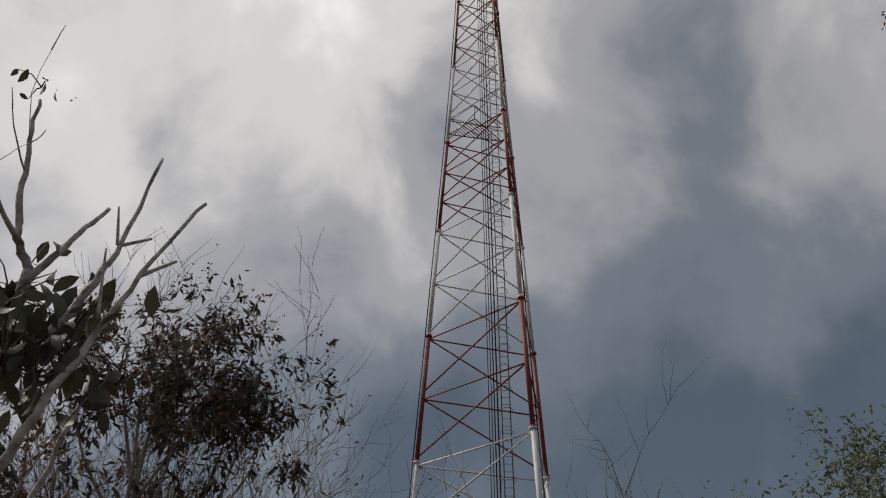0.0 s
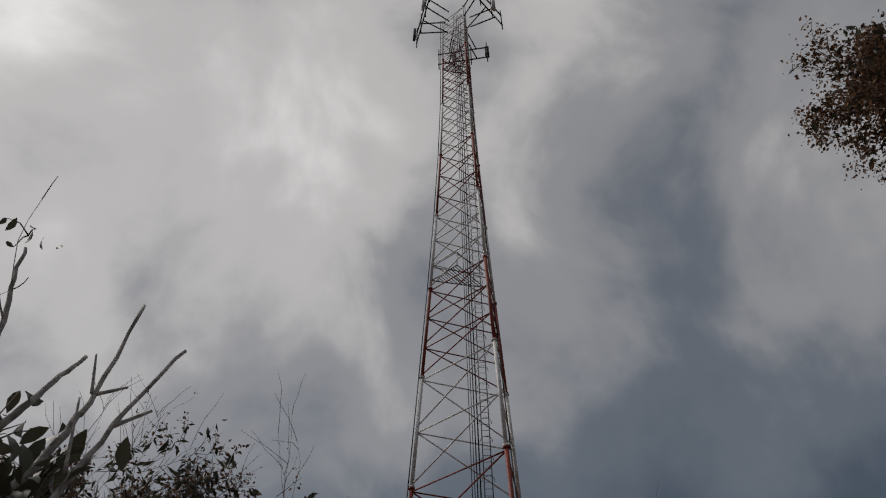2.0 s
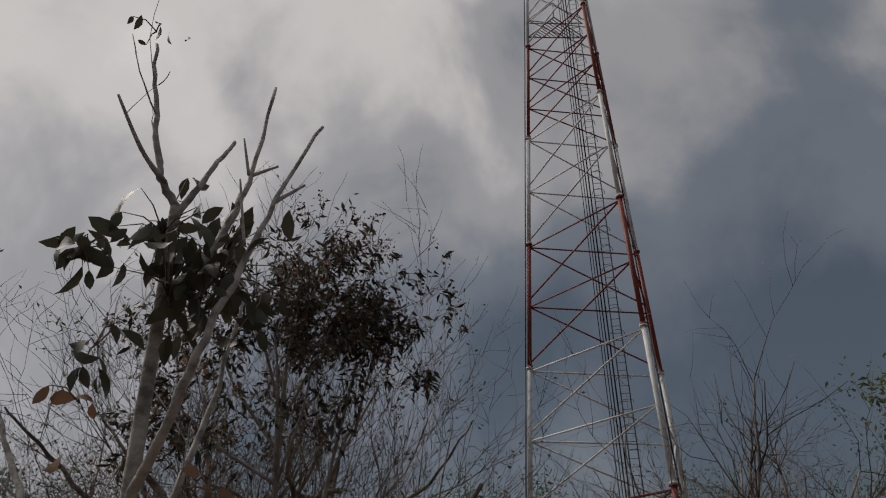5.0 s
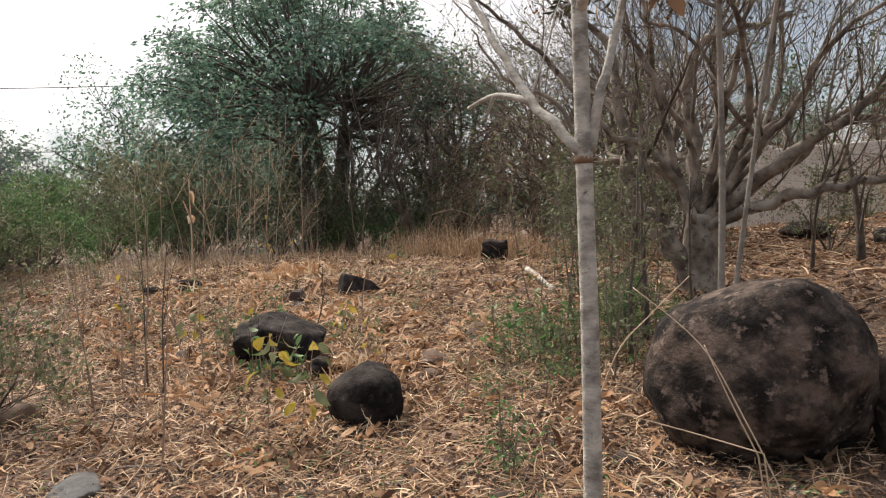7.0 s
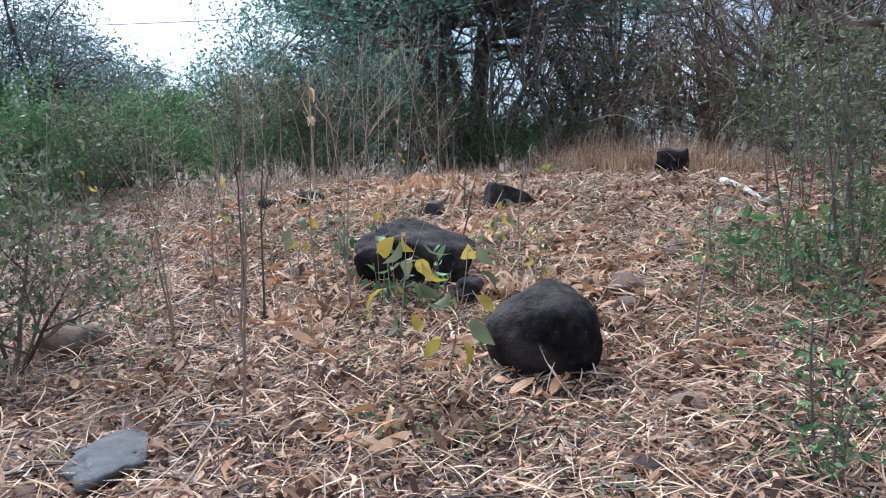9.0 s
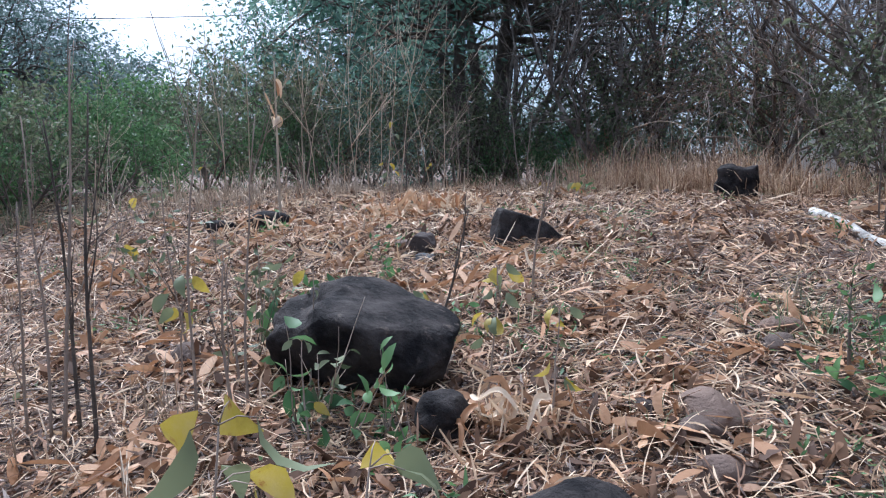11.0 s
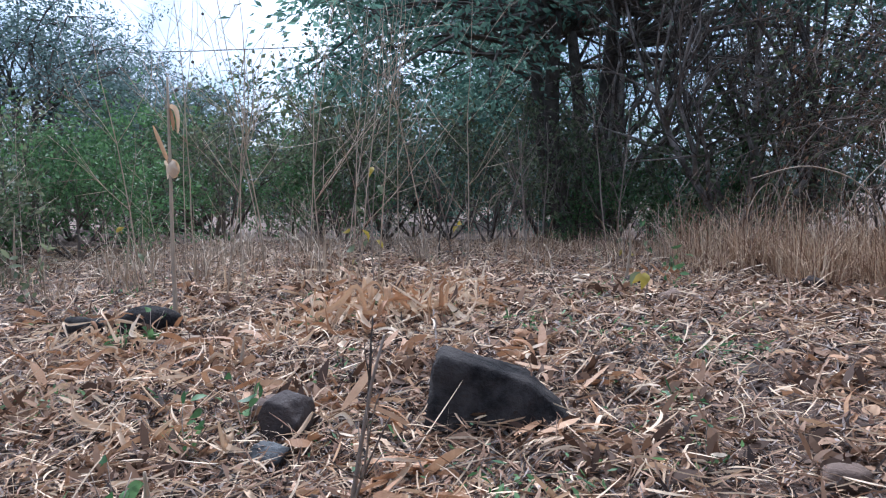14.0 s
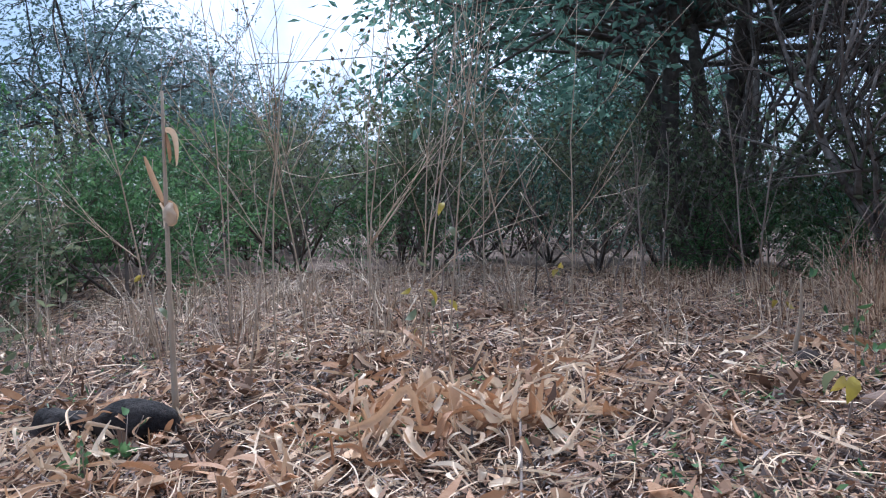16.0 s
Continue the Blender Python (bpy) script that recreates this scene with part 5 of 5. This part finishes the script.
for n, (x, y, h, c, s) in enumerate(((-4.50, 3.38, 0.80, 14, 0.15), (-4.40, 3.60, 0.74, 11, 0.14), (-6.52, 5.33, 0.35, 6, 0.12), (-6.47, 5.95, 0.35, 5, 0.13), (-6.3, 4.6, 0.62, 5, 0.08), (-5.55, 5.0, 0.7, 9, 0.09), (-5.3, 5.15, 0.5, 8, 0.085),
                                     (-10.4, 7.85, 0.75, 6, 0.09), (-10.5, 7.95, 1.0, 4, 0.08), (-8.74, 9.05, 0.45, 4, 0.12), (-10.9, 10.7, 0.4, 5, 0.09), (-6.9, 4.2, 0.6, 6, 0.12), (-12.0, 6.4, 0.8, 5, 0.09),
                                     (-11.6, 9.3, 0.5, 4, 0.09), (-5.85, 4.35, 0.45, 3, 0.08), (-9.0, 4.4, 0.9, 6, 0.12), (-10.4, 3.8, 1.0, 6, 0.12))):
    yellow_weed(x, y, h, c, s, 600 + n, lean=(0.15 * math.sin(n * 3), 0.15 * math.cos(n * 5)))


# ---- broken maize plant ----
def ribbon(pts, width, sag=0.0):
    """A curled husk or blade along a line: a trough-shaped ribbon."""
    pts = curve(pts, 5)
    n = len(pts)
    tan = np.gradient(pts, axis=0)
    tan /= np.linalg.norm(tan, axis=1)[:, None]
    side = np.cross(tan, np.array([0.3, 0.5, 0.8]))
    side /= np.linalg.norm(side, axis=1)[:, None]
    up_ = np.cross(side, tan)
    twist = np.linspace(0, 2.2 * math.sin(1e3 * pts[0][0] + 7e2 * pts[0][1]), n)[:, None] + 0.8 * math.cos(9e2 * pts[0][1])
    side, up_ = side * np.cos(twist) + up_ * np.sin(twist), up_ * np.cos(twist) - side * np.sin(twist)
    w = width * np.sin(np.linspace(0.25, 3.0, n)) ** 0.7
    v, f = [], []
    for i in range(n):
        for s in (-1, -0.4, 0.4, 1):
            v.append(tuple(pts[i] + side[i] * w[i] * 0.5 * s + up_[i] * w[i] * 0.35 * s * s))
    for i in range(n - 1):
        for j in range(3):
            a = i * 4 + j
            f.append((a, a + 1, a + 5, a + 4))
    return v, f


def maize(x, y, height, seed):
    rng = np.random.default_rng(seed)
    root = base("dead_maize", x, y, tz(x, y), "broken dry maize stalk with curled husks and an ear", "maize plant")
    tb = Tubes()
    pts, d = bent_line(rng, (0, 0, -0.02), (0.02, 0.0, 1), height, 10, 0.012)
    rad = np.linspace(0.016, 0.007, len(pts)) * np.array([1.12 if i % 2 else 1 for i in range(len(pts))])
    tb.add(pts, rad, 8)
    tb.make("stalk", M["stalk"], root)
    bm = bmesh.new()
    bmesh.ops.create_icosphere(bm, subdivisions=3, radius=0.036, matrix=Matrix.Translation((0.01, 0.015, height * 0.63)) @ Matrix.Diagonal((1.0, 1.0, 1.5, 1)))
    for v in bm.verts:
        v.co += v.normal * 0.014 * noise.noise(v.co * 30)
    part("ear", bm, M["husk"], root, "dry husk-wrapped ear")
    h = height
    for line, w in (([(0, 0, h * 0.64), (-0.01, -0.035, h * 0.69), (-0.02, -0.07, h * 0.75), (-0.03, -0.095, h * 0.80)], 0.03),
                    ([(0, 0.0, h * 0.87), (0.005, 0.03, h * 0.865), (0.01, 0.045, h * 0.83), (0.015, 0.05, h * 0.77)], 0.055),
                    ([(0, 0.0, h * 0.87), (0.02, 0.01, h * 0.83), (0.025, 0.02, h * 0.78)], 0.045),
                    ([(0, 0, h * 0.665), (0.02, 0.03, h * 0.64), (0.02, 0.03, h * 0.60)], 0.05), ([(0, 0, h * 0.665), (-0.03, -0.02, h * 0.64), (-0.03, -0.02, h * 0.59)], 0.05)):
        v, f = ribbon(line, w)
        mesh_object("husk_blade", v, f, M["husk"], root, smooth_shade=True)


maize(-10.42, 6.47, 1.68, 5)
for n, (x, y, h) in enumerate(((-12.3, 6.3, 0.55), (-13.4, 5.4, 0.7), (-9.05, 6.6, 0.22), (-11.3, 9.6, 0.4), (-9.9, 9.9, 0.5), (-7.75, 6.0, 0.2), (-5.42, 7.25, 0.18))):
    dry_stem("maize_stub", x, y, h, 0.017, 0, 700 + n, M["stalk"], "cut maize stub still standing in the litter", lean=(0.1, 0.05), group="maize stubs")


def husk_heap(x, y, count, spread, seed, lift, label, wide=(0.008, 0.034), mixed=0.65):
    """A heap of long curled husks and blades."""
    rng = np.random.default_rng(seed)
    root = base("husk_heap", x, y, tz(x, y), label, "husk heap", "husk heaps")
    for _ in range(count):
        px, py = rng.normal(0, spread[0]), rng.normal(0, spread[1])
        a = rng.uniform(0, 6.28)
        L = rng.uniform(0.08, 0.30)
        top = max(0.03, lift * math.exp(-(px * px + py * py) / (2 * spread[0] ** 2)) * rng.uniform(0.3, 1.0))
        g = tz(x + px, y + py) - tz(x, y)
        line = []
        for i in range(4):
            u = i / 3 - 0.5
            line.append((px + math.cos(a) * L * u, py + math.sin(a) * L * u + rng.normal(0, 0.03), g + top * (1 - 1.2 * u * u) + 0.02 + rng.normal(0, 0.035) + (rng.uniform(0, 0.14) if i == 3 else 0)))
        v, f = ribbon(line, rng.uniform(*wide))
        mesh_object("husk", v, f, M["husk"] if rng.uniform() < mixed else M["straw"], root, smooth_shade=True)


husk_heap(-9.5, 7.5, 130, (0.30, 0.42), 81, 0.24, "heap of curled pale corn husks on the field", (0.02, 0.06), 0.95)
husk_heap(-9.7, 8.2, 50, (0.4, 0.3), 82, 0.18, "loose corn husks piled on dark litter")
husk_heap(-10.1, 6.0, 46, (0.3, 0.25), 83, 0.2, "corn husks lying round a black stone")
husk_heap(-5.35, 4.95, 34, (0.16, 0.22), 84, 0.24, "torn husks standing beside a black rock")
husk_heap(-8.7, 6.2, 36, (0.5, 0.4), 85, 0.08, "scattered corn husks on the field")
husk_heap(-10.9, 7.6, 40, (0.5, 0.5), 86, 0.10, "corn husks strewn between dry stalks")
husk_heap(-7.2, 6.9, 26, (0.6, 0.4), 87, 0.07, "scattered corn husks on the field")


# ---- dry grass ----
def grass_patch(name, n, cx, cy, sx, sy, height, seed, mat, label):
    """Blades that spring in tufts, tall and short, and bend over."""
    rng = np.random.default_rng(seed)
    tufts = max(12, n // 28)
    tx, ty, th = rng.normal(cx, sx, tufts), rng.normal(cy, sy, tufts), rng.uniform(0.45, 1.0, tufts)
    own = rng.integers(0, tufts, n)
    x, y = tx[own] + rng.normal(0, 0.09, n), ty[own] + rng.normal(0, 0.09, n)
    h = rng.uniform(*height, n) * th[own]
    a = np.arctan2(y - ty[own], x - tx[own]) + rng.normal(0, 0.7, n)
    lean = np.abs(rng.normal(0.6, 0.5, n))
    b = np.stack([np.cos(a), np.sin(a)], -1)
    z = terrain(x, y)
    rows = []
    for u in (0.0, 0.4, 0.75, 1.0):
        off = b * (lean * h * u * u)[:, None]
        w = 0.0045 * (1 - u * 0.8)
        for s in (-1, 1):
            rows.append(np.stack([x + off[:, 0] - b[:, 1] * w * s, y + off[:, 1] + b[:, 0] * w * s, z + h * u * np.maximum(1 - 0.45 * lean * u, 0.1) - 0.01], -1))
    v = np.stack(rows, 1).reshape(-1, 3)
    k = np.arange(n)[:, None, None] * 8
    f = (k + np.array([[0, 1, 3, 2], [2, 3, 5, 4], [4, 5, 7, 6]])[None]).reshape(-1, 4)
    tagged(mesh_object(name, v.tolist(), f.tolist(), mat), label, "grass", kind="stuff")


grass_patch("dry_grass", 4200, -9.4, 12.3, 1.3, 0.7, (0.25, 1.05), 1, M["straw"], "tall pale dry grass at the thicket's foot")
grass_patch("dry_grass", 3000, -9.0, 11.6, 0.9, 0.45, (0.2, 0.75), 8, M["straw"], "golden dry grass mounded at the field's crest")
grass_patch("dry_grass", 800, -12.4, 8.2, 0.9, 1.7, (0.3, 1.1), 9, M["stalk"], "tall thin dry grass between the weed stalks")
grass_patch("dry_grass", 1500, -7.4, 12.0, 1.0, 0.7, (0.15, 0.6), 2, M["straw"], "tall pale dry grass at the thicket's foot")
grass_patch("dry_grass", 1700, -12.6, 12.2, 1.3, 1.0, (0.12, 0.5), 3, M["straw"], "dry grass along the field edge")
grass_patch("dry_grass", 1500, -14.0, 7.5, 1.0, 2.2, (0.12, 0.5), 4, M["stalk"], "dry grass along the field edge")
grass_patch("dry_grass", 1200, -13.4, 3.6, 1.0, 1.2, (0.15, 0.45), 5, M["leaf_olive"], "greenish grass along the field edge")
grass_patch("dry_grass", 1200, -9.0, 3.4, 1.8, 0.9, (0.1, 0.5), 6, M["stalk"], "sparse dry grass in the field")
grass_patch("dry_grass", 1600, -4.0, 7.0, 0.8, 0.8, (0.1, 0.35), 7, M["leaf_olive"], "thin green grass by the trees")
for n, (x, y) in enumerate(((-10.2, 11.9), (-8.9, 11.8), (-9.6, 12.0), (-7.9, 11.6), (-10.8, 12.2))):
    rng = np.random.default_rng(900 + n)
    root = base("arching_cane", x, y, tz(x, y), "arching dry cane bent over the grass", "cane", "arching canes")
    tb = Tubes()
    a, s = rng.uniform(0, 6.28), rng.uniform(0.5, 1.2)
    tb.add(curve([(0, 0, 0), (0.2 * s * math.cos(a), 0.2 * s * math.sin(a), 0.6 * s), (0.7 * s * math.cos(a), 0.7 * s * math.sin(a), rng.uniform(0.7, 1.0) * s), (1.2 * s * math.cos(a), 1.2 * s * math.sin(a), rng.uniform(0.3, 0.8) * s)]), np.linspace(0.008, 0.003, 16), 5)
    tb.make("cane", M["stalk"], root)

# ---- saplings, posts, cables ----
for n, (x, y, h, r) in enumerate(((-3.42, 7.15, 1.9, 0.03), (-3.3, 6.6, 1.8, 0.022), (-1.1, 7.8, 1.2, 0.03), (-2.55, 12.1, 1.7, 0.07), (-2.9, 11.0, 2.2, 0.03), (-3.3, 8.0, 1.6, 0.02))):
    dry_stem("bare_sapling", x, y, h, r, 4, 800 + n, M["bark_dark"], "bare dark sapling trunk standing under the tree", group="bare saplings", spread=0.35)
for z0, z1, xa, ya, xb, yb in ((10.2, 11.6, -58, 10, -50, 32), (6.3, 6.9, -58, 8, -46, 36)):
    tb = Tubes()
    tb.add([(xa + (xb - xa) * u, ya + (yb - ya) * u, z0 + (z1 - z0) * u - 0.8 * (2.25 - (u - 0.5) ** 2) + 1.3) for u in np.linspace(-1, 2, 16)], [0.03] * 16, 4)
    for u in (-1, 2):
        px, py, pz = xa + (xb - xa) * u, ya + (yb - ya) * u, z0 + (z1 - z0) * u + 1.4
        bm = bmesh.new()
        beam(bm, (0, 0, -0.5), (0, 0, pz - tz(px, py) + 0.5), 0.12, 8)
        ob = part("utility_pole", bm, M["bark_grey"])
        ob.location = (px, py, tz(px, py))
        tagged(ob, "weathered grey wooden utility pole carrying cables", "pole", "utility poles")
    tagged(tb.make("overhead_cable", M["dark_metal"]), "thin black overhead cable beyond the trees", "cable", "overhead cables")

# dry stems that lean across the great boulder
for n, line in enumerate(([(-1.76, 4.29, 0.84), (-1.92, 4.11, 0.63), (-2.04, 3.94, 0.43), (-2.19, 3.86, -0.02)], [(-2.04, 4.16, 0.78), (-1.64, 4.13, 0.49), (-1.38, 4.06, 0.12), (-1.23, 4.06, -0.17)],
                          [(-2.02, 3.95, 0.1), (-1.66, 4.01, 0.04), (-1.29, 4.04, -0.02)], [(-1.62, 4.13, 0.49), (-1.47, 4.08, 0.22), (-1.33, 4.08, -0.05)])):
    o = np.array([line[-1][0], line[-1][1], tz(line[-1][0], line[-1][1])])
    root = base("leaning_stem", *o, "thin pale dry stem leaning on the boulder", "stalk", "leaning stems")
    tb = Tubes()
    pts = curve([np.array(p) - o for p in line])
    if pts[-1][2] > 0.01:
        pts = np.array([*pts, [pts[-1][0] + 0.05, pts[-1][1], -0.01]])
    tb.add(pts, np.linspace(0.003, 0.005, len(pts)), 5)
    tb.make("stem", M["stalk"], root)


# ---- upright leafy stems beside the grey tree ----
def leafy_stems(x, y, count, height, seed, spread, leaf, label):
    """A loose clump of thin straight stems, each with small leaves on short side twigs."""
    rng = np.random.default_rng(seed)
    root = base("leafy_stems", x, y, tz(x, y), label, "shrub", "leafy stems")
    pos, dr, side = [], [], Tubes()
    for _ in range(count):
        px, py = rng.normal(0, spread, 2)
        g = tz(x + px, y + py) - tz(x, y)
        tb = Tubes()
        pts, d = bent_line(rng, (px, py, g - 0.03), (rng.normal(0, 0.07), rng.normal(0, 0.07), 1), height * rng.uniform(0.5, 1.15), 10, 0.03)
        tb.add(pts, np.linspace(rng.uniform(0.006, 0.012), 0.003, len(pts)), 5)
        for k in range(2, 11):
            for _ in range(2):
                sp, sd = bent_line(rng, pts[k], unit(rng.normal(0, 1, 3) * np.array([1, 1, 0.4]) + np.array([0, 0, 0.35])), rng.uniform(0.08, 0.3), 4, 0.12)
                side.add(sp, [0.0028, 0.0024, 0.002, 0.0016, 0.001], 3)
                for q in sp[1:]:
                    for _ in range(leaf["per"]):
                        pos.append(q + rng.normal(0, 0.015, 3))
                        dr.append(unit(sd + rng.normal(0, 0.6, 3)))
        tb.make("stem", M["twig"], root)
    tagged(side.make("side_twig", M["twig"], root), kind="stuff")
    n = len(pos)
    size = rng.uniform(0.6, 1.3, n)
    tagged(leaves("foliage", pos, dr, leaf["length"] * size, leaf["width"] * size, leaf["mat"], rng, root, droop=0.15), kind="stuff")


OLIVE_SPRAY = dict(per=1, length=0.06, width=0.024, mat=M["leaf_olive"])
GREEN_SPRAY = dict(per=1, length=0.042, width=0.02, mat=M["leaf_green"])
for n, (x, y, count, h, spread) in enumerate(((-3.75, 6.5, 9, 2.3, 0.22), (-3.45, 7.0, 8, 2.5, 0.25), (-4.3, 7.7, 7, 2.2, 0.3), (-4.9, 8.7, 7, 2.4, 0.35), (-3.2, 6.2, 5, 1.6, 0.2), (-5.6, 10.0, 7, 2.2, 0.4))):
    leafy_stems(x, y, count, h, 950 + n, spread, OLIVE_SPRAY, "clump of thin upright stems with small olive leaves")
for n, (x, y, count, h, spread) in enumerate(((-2.78, 3.94, 3, 0.6, 0.05), (-4.05, 6.35, 5, 0.5, 0.22), (-4.35, 6.6, 4, 0.45, 0.25), (-3.6, 5.9, 3, 0.45, 0.2))):
    leafy_stems(x, y, count, h, 970 + n, spread, GREEN_SPRAY, "low upright weed with small fresh green leaves")
